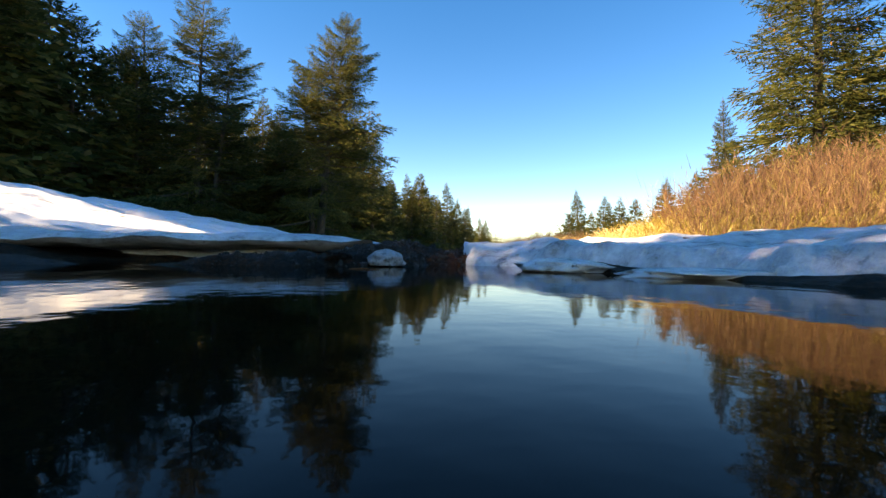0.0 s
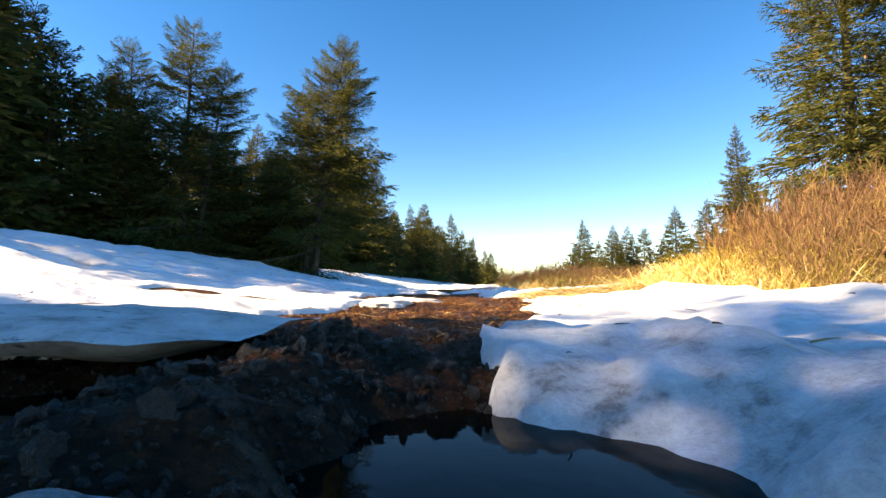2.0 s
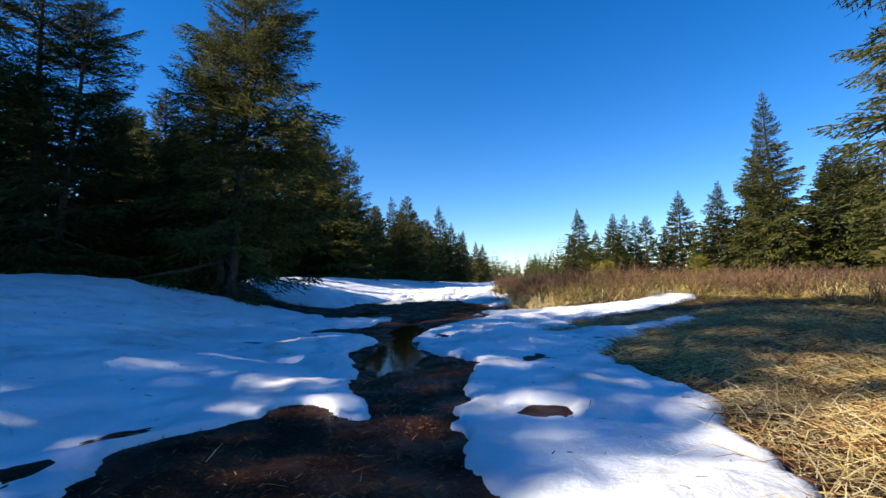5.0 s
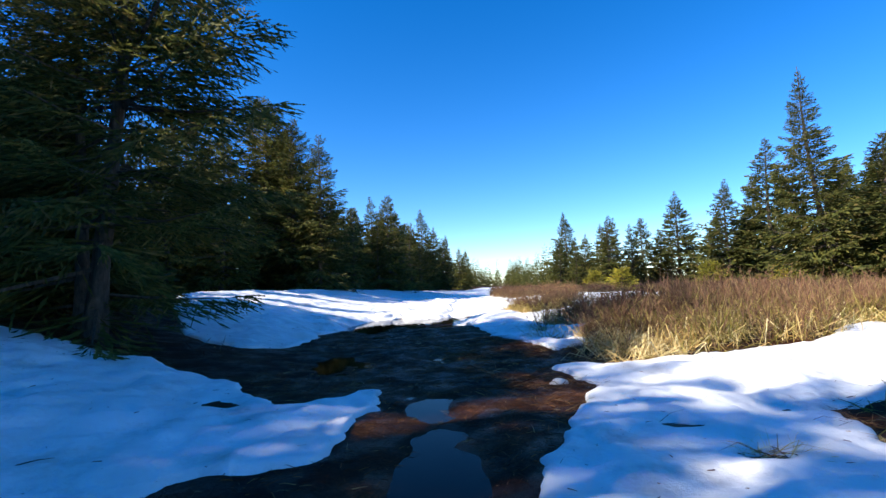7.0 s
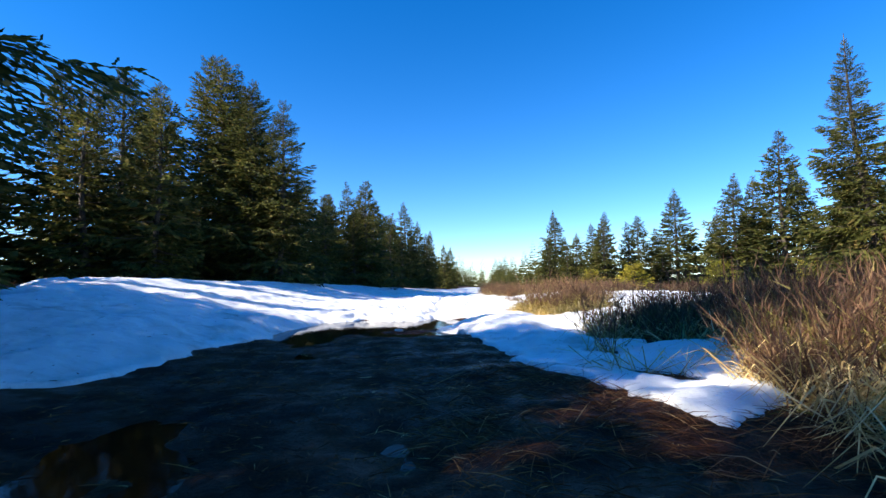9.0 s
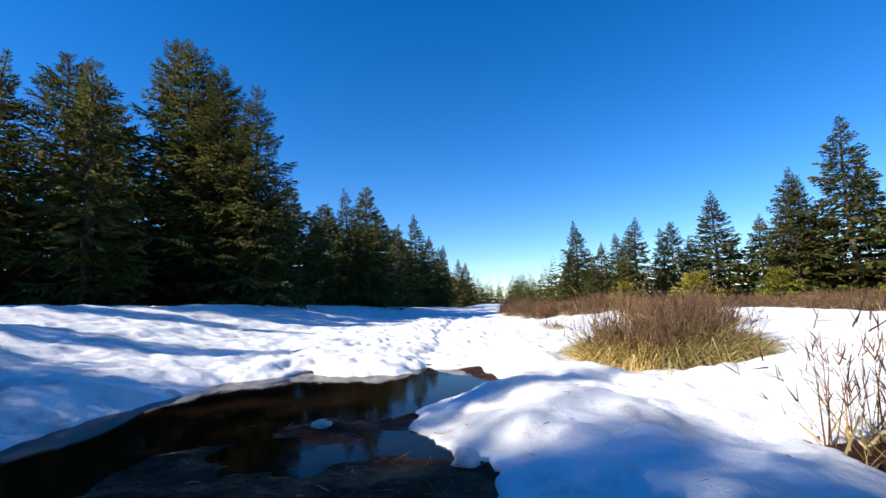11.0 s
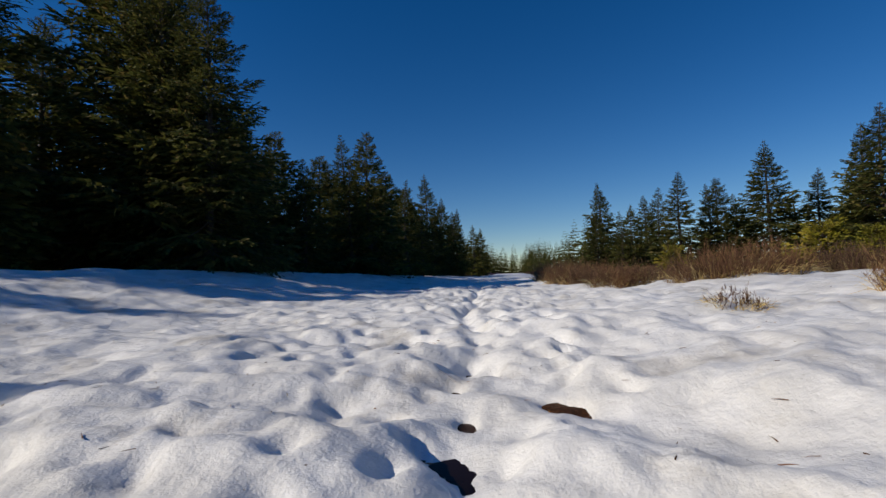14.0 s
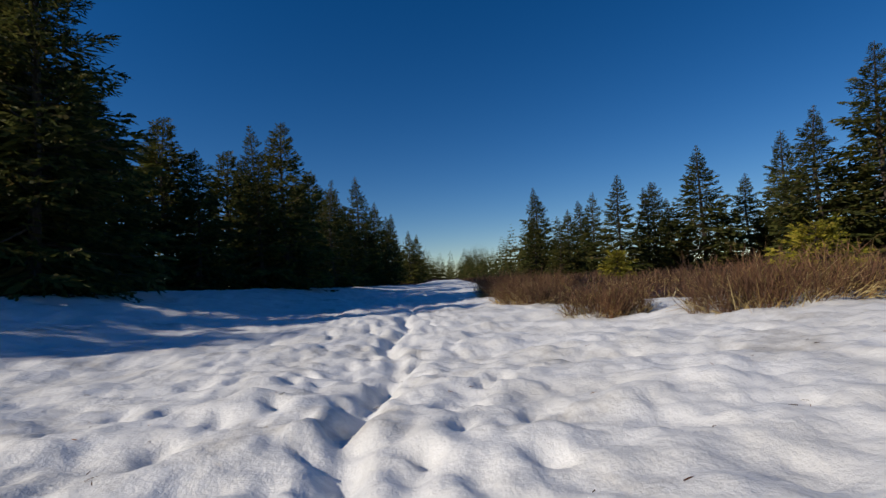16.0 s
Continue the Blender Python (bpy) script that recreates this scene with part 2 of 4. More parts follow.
# outlines of the snow fields, round the bare track
SNOW_WEST = [(-16, 3.3), (-3, 3.1), (-1.0, 2.95), (-0.6, 3.0), (-0.5, 3.3), (-1.1, 3.55), (-1.3, 4.05), (-0.94, 4.7), (-0.62, 5.15),
             (-0.66, 5.9), (-0.7, 6.7), (-0.95, 7.4), (-0.8, 8.4), (-0.68, 10.0), (-0.2, 10.7), (0.3, 10.4), (0.05, 11.8), (-0.2, 13.3),
             (0.05, 14.1), (-0.5, 15.0), (-1.3, 15.4), (-1.1, 16.1), (-0.4, 16.3), (-0.1, 17.6), (-0.1, 18.5), (-0.9, 17.75), (-1.5, 18.45),
             (-2.05, 19.2), (-2.9, 19.9), (-4.2, 20.5), (-8, 21.5), (-16, 22)]
SNOW_EAST = [(1.1, 0.0), (0.8, 1.0), (0.68, 1.45), (0.46, 1.75), (0.36, 2.05), (0.22, 2.45), (0.32, 2.9), (0.40, 3.2), (0.45, 3.7), (0.67, 4.25), (0.64, 4.65),
             (0.8, 5.5), (0.98, 5.9), (1.02, 6.5), (1.3, 6.95), (1.55, 6.95), (1.9, 6.85), (2.1, 6.4), (1.98, 5.75), (2.4, 5.2), (3.2, 4.8), (5.5, 4.2), (7.5, 2.5),
             (5, -3), (1.2, -2)]
SNOW_ISLE = [(0.93, 8.8), (0.95, 10.2), (1.2, 12.0), (0.75, 13.2), (0.58, 14.0), (0.66, 14.9), (0.95, 15.7), (1.15, 16.3), (1.85, 17.4), (2.25, 18.2),
             (2.1, 19.1), (2.6, 19.3), (4.0, 19.2), (5.6, 19.1), (7.6, 20.4), (7.2, 19.0), (5.4, 17.6), (4.3, 17.0), (3.4, 16.8), (3.2, 15.3), (3.9, 15.0),
             (5.2, 15.8), (5.0, 15.0), (3.6, 14.2), (2.5, 12.4), (2.5, 10.6), (1.75, 8.65), (1.35, 8.3)]
SNOW_NORTH = [(-3.9, 22.7), (-2.5, 22.1), (-1.9, 22.6), (-1.75, 24.0), (-1.5, 26.5), (-1.4, 28.6), (-0.7, 30.2), (0.1, 31.4), (0.7, 30.5),
              (1.6, 30.3), (1.9, 30.9), (2.6, 30.8), (2.85, 30.0), (2.85, 29.3), (2.1, 28.6), (1.78, 28.25), (1.75, 27.0), (2.15, 26.4), (2.05, 24.0), (2.05, 22.4),
              (2.45, 21.5), (2.5, 20.4), (3.2, 20.9), (3.4, 21.5), (4.3, 22.9), (3.7, 23.5), (3.6, 24.6), (4.0, 26.2), (5.6, 26.6), (8.5, 26.4),
              (11.0, 27.0), (12.5, 33), (13.5, 37.5), (11.0, 41.5), (7.6, 43), (8.0, 47), (11, 62), (27, 140), (36, 190), (28, 190), (12, 110), (0, 66),
              (-6, 48), (-8.5, 36), (-8, 31), (-5, 25)]
HOLES = [(-2.1, 6.5, 0.75, 0.45, -0.3), (1.35, 6.55, 0.16, 0.08, 0.2), (2.35, 15.9, 0.22, 0.1, 0.0), (2.2, 16.6, 0.16, 0.12, 0.0), (2.75, 14.9, 0.3, 0.15, 0.3),
         (2.9, 21.8, 0.14, 0.3, 0.4), (3.1, 23.2, 0.15, 0.25, 0.2), (-1.6, 14.2, 0.35, 0.2, 0.2), (4.85, 29.4, 0.9, 0.75, 0.0), (2.07, 32.1, 0.06, 0.14, 0.1), (1.70, 32.22, 0.06, 0.035, 0.0), (2.66, 32.2, 0.05, 0.17, 0.5)]


def inside_distance(poly, x, y):
    """Distance to an outline, positive inside."""
    p = np.array(poly, float)
    q = np.roll(p, -1, 0)
    best = np.full(x.shape, 1e9)
    odd = np.zeros(x.shape, bool)
    for (ax, ay), (bx, by) in zip(p, q):
        dx, dy = bx - ax, by - ay
        t = np.clip(((x - ax) * dx + (y - ay) * dy) / (dx * dx + dy * dy), 0, 1)
        best = np.minimum(best, (x - ax - t * dx) ** 2 + (y - ay - t * dy) ** 2)
        odd ^= ((ay > y) != (by > y)) & (x < dx * (y - ay) / (dy if dy else 1e-9) + ax)
    return np.where(odd, 1, -1) * np.sqrt(best)


prints = np.random.default_rng(5)
STEPS = []
for lane, off in ((0.0, 0.0), (0.5, 0.6), (-0.45, 0.3), (0.95, 0.1), (-0.95, 0.5), (0.2, 0.2), (-1.6, 0.4), (0.7, 0.35), (-0.25, 0.1)):
    yy = 30.9 + off
    while yy < 52:
        side = prints.choice((-0.14, 0.14))
        STEPS.append((1.75 + 0.12 * (yy - 31) + 0.02 * max(0, yy - 38) ** 1.2 + lane + side + prints.normal(0, 0.10), yy, prints.uniform(0.035, 0.085), prints.normal(0.15, 0.5)))
        yy += prints.uniform(0.24, 0.5)


def snow_cover(x, y):
    """Signed distance into the snow, wobbling at the edge as melted snow does."""
    s = np.maximum.reduce([inside_distance(p, x, y) for p in (SNOW_WEST, SNOW_EAST, SNOW_ISLE, SNOW_NORTH)])
    s = s + 0.10 * fbm(x, y, 0.55, 41, 4) + 0.03 * fbm(x, y, 0.14, 47, 2) + 0.02
    for cx, cy, rx, ry, turn in HOLES:
        c, w = math.cos(turn), math.sin(turn)
        u, v = (x - cx) * c + (y - cy) * w, -(x - cx) * w + (y - cy) * c
        s = np.minimum(s, (np.hypot(u / rx, v / ry) - 1) * min(rx, ry) + 0.05 * fbm(x, y, 0.3, 45, 3))
    return s


def snow_z(x, y, s=None):
    s = snow_cover(x, y) if s is None else s
    deep_snow = 0.045 + 0.11 * smooth(0.2, 2.0, s) + 0.13 * smooth(21, 29, y) * smooth(0.0, 0.6, s) + 0.04 * smooth(3.4, 2.0, y) + 0.04 * smooth(10.0, 8.0, y) * smooth(0.12, 0.45, s) * smooth(1.0, 1.6, x)
    body = np.clip(s / (0.07 + 0.09 * smooth(21, 29, y)), 0, 1)
    z = ground_z(x, y) + deep_snow * np.sqrt(body * (2 - body)) - 0.16 * np.clip(-s / 0.05, 0, 1)
    on = smooth(0.0, 0.3, s)
    z = z + on * (0.045 * fbm(x, y, 0.9, 51, 3) + 0.022 * fbm(x, y, 0.30, 55, 3) - 0.03 * np.clip(fbm(x, y, 0.45, 57, 2) - 0.2, 0, 1))
    z = z + on * (0.013 * fbm(x, y, 0.17, 59, 3) * (0.6 + 0.4 * smooth(9, 4, y)) - 0.020 * np.clip(fbm(x, y, 0.36, 63, 2) - 0.1, 0, 1)) * smooth(31, 28, y)
    trodden = smooth(30.0, 31.5, y) * smooth(7.0, 3.5, np.abs(x - 3.2 - 0.18 * (y - 31)))
    z = z + on * trodden * (0.020 * fbm(x * 0.7, y * 1.6, 0.6, 61, 2) - 0.022 * np.abs(fbm(x * 0.7, y * 1.5, 0.34, 65, 3)) + 0.010 * fbm(x, y, 0.16, 67, 3) - 0.022 * np.clip(fbm(x * 1.1, y * 0.9, 0.24, 69, 2) - 0.15, 0, 1))
    for fx, fy, depth, turn in STEPS:
        w = (np.abs(x - fx) < 0.6) & (np.abs(y - fy) < 0.6)
        if w.any():
            z[w] -= depth * bump_at(x[w], y[w], fx, fy, 0.065, 0.125, turn) * on[w] - 0.18 * depth * bump_at(x[w], y[w], fx, fy + 0.05, 0.16, 0.22, turn) * on[w]
    # the groove worn down the middle of the footpath
    z = z - on * 0.15 * smooth(30.6, 31.6, y) * smooth(60, 45, y) * np.exp(-((x - 1.95 - 0.12 * (y - 31) - 0.10 * np.sin(1.7 * y) - 0.02 * np.maximum(0, y - 38) ** 1.2) / 0.11) ** 2) * (0.6 + 0.5 * value_noise(x, y, 0.7, 71))
    return z


def axis(*runs):
    out = []
    for a, b, step in runs:
        out += list(np.arange(a, b - 1e-6, step))
    return np.array(out + [runs[-1][1]])


def grid(xs, ys, height):
    x, y = np.meshgrid(xs, ys)
    return x, y, height(x, y)


def grid_mesh(name, x, y, z, keep, material):
    rows, cols = x.shape
    ids = np.arange(rows * cols).reshape(rows, cols)
    f = np.stack([ids[:-1, :-1], ids[:-1, 1:], ids[1:, 1:], ids[1:, :-1]], -1)[keep]
    used, inv = np.unique(f, return_inverse=True)
    v = np.stack([x, y, z], -1).reshape(-1, 3)[used]
    return raw_mesh(name, v, inv.reshape(f.shape), material, True)


def far_steps(start, end, first, grow):
    out, a, d = [], start, first
    while a < end:
        out.append(a)
        a, d = a + d, d * grow
    return out + [end]


gx = np.array([-v for v in far_steps(4.0, 600, 0.12, 1.13)[::-1]] + list(axis((-3.93, -1.4, 0.075), (-1.4, 0.9, 0.03), (0.9, 5.0, 0.075))) + far_steps(5.08, 600, 0.12, 1.13))
gy = np.array([-v for v in far_steps(3.0, 300, 0.15, 1.25)[::-1]] + list(axis((-2.9, 0.0, 0.1), (0.0, 1.0, 0.08), (1.0, 3.6, 0.025), (3.6, 4.0, 0.08), (4.0, 31.9, 0.085))) + far_steps(32.0, 1500, 0.12, 1.09))
x, y, z = grid(gx, gy, ground_z)
ground = tagged(new("ground", grid_mesh("ground", x, y, z, np.ones((len(gy) - 1, len(gx) - 1), bool), PEAT)), "dark brown peat ground with ruts, puddle hollows and heather litter", "ground", kind="structure")

sx = np.array([-v for v in far_steps(5.0, 17, 0.10, 1.05)[::-1]] + list(axis((-4.93, -1.0, 0.055), (-1.0, 5.0, 0.036), (5.0, 6.5, 0.055))) + far_steps(6.56, 40, 0.08, 1.07))
sy = np.array(list(axis((-3.0, 0.0, 0.1), (0.0, 4.0, 0.04), (4.0, 31.0, 0.055), (31.0, 38.0, 0.036))) + far_steps(38.05, 190, 0.07, 1.03))
x, y = np.meshgrid(sx, sy)
s = snow_cover(x, y)
z = snow_z(x, y, s)
corner = np.maximum.reduce([s[:-1, :-1], s[1:, :-1], s[:-1, 1:], s[1:, 1:]])
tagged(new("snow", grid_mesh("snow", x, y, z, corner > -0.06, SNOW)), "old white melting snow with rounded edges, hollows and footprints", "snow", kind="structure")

wx, wy = axis((-7, 4.0, 0.5)), axis((-6, 31.8, 0.6))
x, y = np.meshgrid(wx, wy)
water = tagged(new("water", grid_mesh("water", x, y, np.full(x.shape, WATER_Z), np.ones((len(wy) - 1, len(wx) - 1), bool), WATER)), "still dark brown peaty water in pool and ruts", "water", kind="structure")


# ---- plants ----
def on_ground(x, y):
    return ground_z(np.asarray(x, float), np.asarray(y, float))


def blades_mesh(name, base, tip_dir, length, width, bend, material, seed):
    """Bent tapering blades: base points, unit directions, lengths, widths, and how far each droops."""
    g = np.random.default_rng(seed)
    n = len(base)
    d = tip_dir / np.linalg.norm(tip_dir, axis=1, keepdims=True)
    side = np.cross(d, g.normal(size=(n, 3)))
    side /= np.linalg.norm(side, axis=1, keepdims=True) + 1e-9
    out = d * [1, 1, 0]
    out /= np.linalg.norm(out, axis=1, keepdims=True) + 1e-6
    L, W, B = length[:, None], width[:, None], bend[:, None]
    mid = base + d * L * 0.55 + out * L * B * 0.12
    tip = base + d * L * (1 - 0.25 * B) + out * L * B * 0.55 - np.array([0, 0, 1.0]) * L * B * 0.45
    v = np.stack([base - side * W * 0.5, base + side * W * 0.5, mid + side * W * 0.42, mid - side * W * 0.42, tip + side * W * 0.1, tip - side * W * 0.1], 1).reshape(-1, 3)
    k = np.arange(n)[:, None] * 6
    f = np.concatenate([k + [0, 1, 2, 3], k + [3, 2, 4, 5]], 0)
    return raw_mesh(name, v, f, material)


def spread(n, x0, x1, y0, y1, seed, test=None):
    """n points in a rectangle, kept where test(x, y) is above a random number."""
    g = np.random.default_rng(seed)
    p = np.empty((0, 2))
    for _ in range(30):
        q = np.stack([g.uniform(x0, x1, n * 2), g.uniform(y0, y1, n * 2)], 1)
        if test is not None:
            q = q[test(q[:, 0], q[:, 1]) > g.uniform(0, 1, len(q))]
        p = np.concatenate([p, q])
        if len(p) >= n:
            break
    return p[:n]


def field_of_blades(name, pts, seed, material, tall, wide, lean, droop, label, category, lift=0.0, clump=0.0, toward=None):
    g = np.random.default_rng(seed)
    n = len(pts)
    if clump:
        hubs = pts[g.integers(0, n, max(4, n // 28))]
        near = hubs[g.integers(0, len(hubs), n)] + g.normal(0, clump, (n, 2))
        mixed = g.uniform(size=n) < 0.75
        pts = np.where(mixed[:, None], near, pts)
        off = (pts - np.where(mixed[:, None], hubs[g.integers(0, len(hubs), n)], pts))
    base = np.column_stack([pts, on_ground(pts[:, 0], pts[:, 1]) + lift * g.uniform(size=n) - 0.01])
    a = g.uniform(0, 2 * math.pi, n) if toward is None else g.normal(toward, 0.9, n)
    tilt = np.minimum(np.abs(g.normal(lean, lean * 0.45 + 0.05 if lean < 1 else 0.16, n)), 1.53)
    d = np.column_stack([np.cos(a) * np.sin(tilt), np.sin(a) * np.sin(tilt), np.cos(tilt)])
    m = blades_mesh(name, base, d, g.uniform(*tall, n), g.uniform(*wide, n), np.abs(g.normal(droop, 0.3, n)), material, seed + 1)
    return tagged(new(name, m), label, category, kind="stuff")


def twig_tris(base, n_stem, n_twig, tall, thick, seed, lean=0.42):
    """Bushy wiry plants: from each base point stems fan out, and side twigs leave each stem."""
    g = np.random.default_rng(seed)
    n = len(base)
    reps = n * n_stem
    foot = np.repeat(base, n_stem, 0) + np.column_stack([g.normal(0, 0.035, (reps, 2)), np.zeros(reps)])
    a, tilt = g.uniform(0, 6.283, reps), np.abs(g.normal(lean, 0.24, reps))
    d = np.column_stack([np.cos(a) * np.sin(tilt), np.sin(a) * np.sin(tilt), np.cos(tilt)])
    length = np.repeat(g.uniform(*tall, n), n_stem) * g.uniform(0.55, 1.1, reps)
    u = g.uniform(0.3, 1.0, (reps, n_twig))
    at = (foot[:, None] + d[:, None] * (length[:, None] * u)[..., None]).reshape(-1, 3)
    dd = np.repeat(d, n_twig, 0) + g.normal(0, 0.42, (reps * n_twig, 3)) + (0, 0, 0.15)
    dd /= np.linalg.norm(dd, axis=1, keepdims=True)
    ll = np.repeat(length, n_twig) * g.uniform(0.14, 0.32, reps * n_twig)
    start, way, long_ = np.concatenate([foot, at]), np.concatenate([d, dd]), np.concatenate([length, ll])
    side = np.cross(way, g.normal(size=way.shape))
    side *= (thick * g.uniform(0.6, 1.3, len(way)) / (np.linalg.norm(side, axis=1) + 1e-9))[:, None]
    return np.stack([start - side, start + side, start + way * long_[:, None] + side * 0.25], 1).reshape(-1, 3)


def heather_field(name, pts, seed, tall, label, thick=0.0035, stems=9, twigs=6):
    v = twig_tris(np.column_stack([pts, on_ground(pts[:, 0], pts[:, 1]) - 0.01]), stems, twigs, tall, thick, seed)
    return tagged(new(name, raw_mesh(name, v, np.arange(len(v)).reshape(-1, 3), HEATHER)), label, "heather", kind="stuff")


def free(x, y):
    """1 where no snow lies."""
    return (snow_cover(x, y) < 0.03).astype(float)


def bank(x, y):
    return np.clip(bump_at(x, y, 5.6, 7.3, 3.0, 2.3) * 1.6 + bump_at(x, y, 9, 8.0, 3, 3.5), 0, 1) * free(x, y) * (y > 4.5) * (x > 2.2 + 0.68 * np.maximum(0, y - 6.8) + 0.35 * fbm(x, y, 0.8, 4))


def bank_depth(x, y):
    """How far behind the foot of the bank."""
    return x - 2.3 - 0.68 * np.maximum(0, y - 6.8)


field_of_blades("bank_grass", spread(11000, 2.0, 12, 4.8, 13, 101, lambda x, y: bank(x, y) * (0.10 + 0.90 * smooth(1.7, 0.5, bank_depth(x, y)))), 102, STRAW, (0.25, 0.62), (0.004, 0.010), 0.95, 1.3, "tall bleached dry grass blades bending over the bank", "dry grass", clump=0.11)
field_of_blades("bank_grass_olive", spread(15000, 2.2, 12, 4.9, 13, 103, lambda x, y: bank(x, y) * smooth(0.1, 0.6, bank_depth(x, y))), 104, GREENISH, (0.3, 0.75), (0.003, 0.008), 0.45, 0.75, "olive green and ochre upright grass on the bank", "grass", clump=0.12)
heather_field("bank_heather", spread(1700, 2.6, 13, 4.9, 13.5, 105, lambda x, y: bank(x, y) * smooth(0.5, 1.3, bank_depth(x, y))), 106, (0.5, 0.95), "reddish brown heather stems on the bank")


def mat_zone(x, y):
    return free(x, y) * smooth(0.95, 1.6, x - 0.12 * (y - 8)) * smooth(4.9, 5.6, y) * smooth(7.5, 5.0, x) * (y < 16)


field_of_blades("matted_grass", spread(42000, 0.9, 8.0, 5.0, 16, 107, mat_zone), 108, STRAW, (0.12, 0.36), (0.0025, 0.006), 1.36, 0.4, "flattened straw-coloured dead grass beside the track", "dry grass", lift=0.06, toward=0.6)
field_of_blades("matted_litter", spread(14000, 0.9, 8.0, 5.0, 16, 141, mat_zone), 142, LITTER, (0.10, 0.30), (0.003, 0.007), 1.38, 0.3, "rusty brown dead grass under the straw", "litter", lift=0.07)
field_of_blades("meadow_grass", spread(9000, 3.0, 16, 8, 22, 109, free), 110, GREENISH, (0.12, 0.36), (0.005, 0.010), 1.15, 0.4, "low olive and straw grass of the clearing", "grass", lift=0.03)


def mound(x, y):
    return free(x, y) * np.clip(bump_at(x, y, 5.3, 21.8, 2.6, 2.0) * 1.5 + bump_at(x, y, 9.5, 22, 4, 3) + 1.2 * bump_at(x, y, 6.0, 24.9, 2.6, 1.2), 0, 1) * (x > 2.8 + 0.3 * fbm(x, y, 0.7, 9))


field_of_blades("mound_straw", spread(6500, 2.7, 13, 19, 26, 111, lambda x, y: mound(x, y) * (0.15 + smooth(2.2, 0.5, x - 2.8) * smooth(22.5, 20.0, y))), 112, STRAW, (0.3, 0.7), (0.007, 0.015), 0.8, 1.2, "bleached grass blades at the foot of the heather", "dry grass", clump=0.12)
field_of_blades("mound_olive", spread(7000, 2.7, 13, 19, 26, 113, mound), 114, GREENISH, (0.4, 0.85), (0.006, 0.011), 0.42, 0.6, "olive grass tussocks on the mound", "grass", clump=0.14)
heather_field("mound_heather", spread(1500, 3.0, 14, 19.4, 27, 115, mound), 116, (0.4, 0.85), "purplish brown heather on the mound beside the track", 0.0045)


def heath(x, y):
    r = x - road(y)
    return free(x, y) * smooth(3.2, 4.6, r) * (0.35 + 0.65 * smooth(-0.2, 0.3, fbm(x, y, 3.0, 19, 2))) * smooth(70, 20, r) * ((y > 23) | (x > 9))


heather_field("heath", spread(3200, 3.5, 30, 14, 56, 117, heath), 118, (0.28, 0.62), "brown heather moor with purplish dry tips", 0.009, 8, 5)
field_of_blades("heath_straw", spread(7000, 3.5, 30, 14, 56, 119, heath), 120, STRAW, (0.25, 0.5), (0.010, 0.018), 0.5, 0.4, "pale grass between the heather", "dry grass", clump=0.2)
field_of_blades("far_heath", spread(14000, 6, 90, 54, 150, 121, lambda x, y: free(x, y) * smooth(3.5, 6, x - road(y))), 122, HEATHER, (0.4, 0.8), (0.04, 0.08), 0.35, 0.1, "far brown heather moor", "heather", clump=0.4)


def track(x, y):
    return (snow_cover(x, y) < 0.0) * smooth(0.5, 0.1, np.abs(x - 0.2) - 1.6) * (ground_z(x, y) > WATER_Z)


field_of_blades("track_litter", spread(30000, -1.5, 3.0, 3.0, 13, 123, track), 124, LITTER, (0.012, 0.05), (0.002, 0.006), 1.15, 0.1, "reddish brown heather litter on the wet peat", "litter", lift=0.01)
field_of_blades("trodden_straw", spread(5200, 0.8, 3.6, 16.2, 22.5, 131, lambda x, y: free(x, y) * smooth(0.9, 1.7, x + 0.15 * (y - 18)) * (0.3 + 0.7 * smooth(-0.2, 0.3, fbm(x, y, 0.8, 29, 2)))), 132, LITTER, (0.06, 0.30), (0.003, 0.006), 1.35, 0.25, "trodden reddish straw on the peat beside the heather", "litter", lift=0.012)
field_of_blades("track_straw", spread(420, -1.5, 3.2, 3.0, 30, 125, track), 126, STRAW, (0.06, 0.20), (0.002, 0.004), 1.5, 0.05, "scattered straw on the track", "litter", lift=0.012)
field_of_blades("rut_litter", spread(14000, -2.5, 3.2, 12, 31, 127, track), 128, LITTER, (0.03, 0.12), (0.003, 0.006), 1.4, 0.1, "brown dead grass on the track's wet peat", "litter", lift=0.012)
field_of_blades("forest_floor", spread(7000, -20, -2.0, 21, 60, 129, lambda x, y: free(x, y)), 130, LITTER, (0.1, 0.35), (0.008, 0.016), 0.9, 0.3, "dark brush and dead grass under the spruces", "undergrowth")


# twigs and crumbs blown onto the snow
pts = spread(1500, -5, 7, 1.5, 38, 131, lambda x, y: (snow_cover(x, y) > 0.05) * (0.25 + 0.75 * smooth(2.5, 0.2, snow_cover(x, y))))
g = np.random.default_rng(132)
a = g.uniform(0, 6.283, len(pts))
d = np.column_stack([np.cos(a), np.sin(a), g.normal(0.05, 0.12, len(pts))])
zz = snow_z(pts[:, 0].copy(), pts[:, 1].copy())
tagged(new("snow_debris", blades_mesh("snow_debris", np.column_stack([pts, zz + 0.004]), d, g.uniform(0.015, 0.07, len(pts)) * (1 + 2 * (g.uniform(size=len(pts)) < 0.06)), g.uniform(0.003, 0.007, len(pts)), g.uniform(0, 0.2, len(pts)), LITTER, 133)), "dark twigs and needle litter lying on the snow", "litter", kind="stuff")


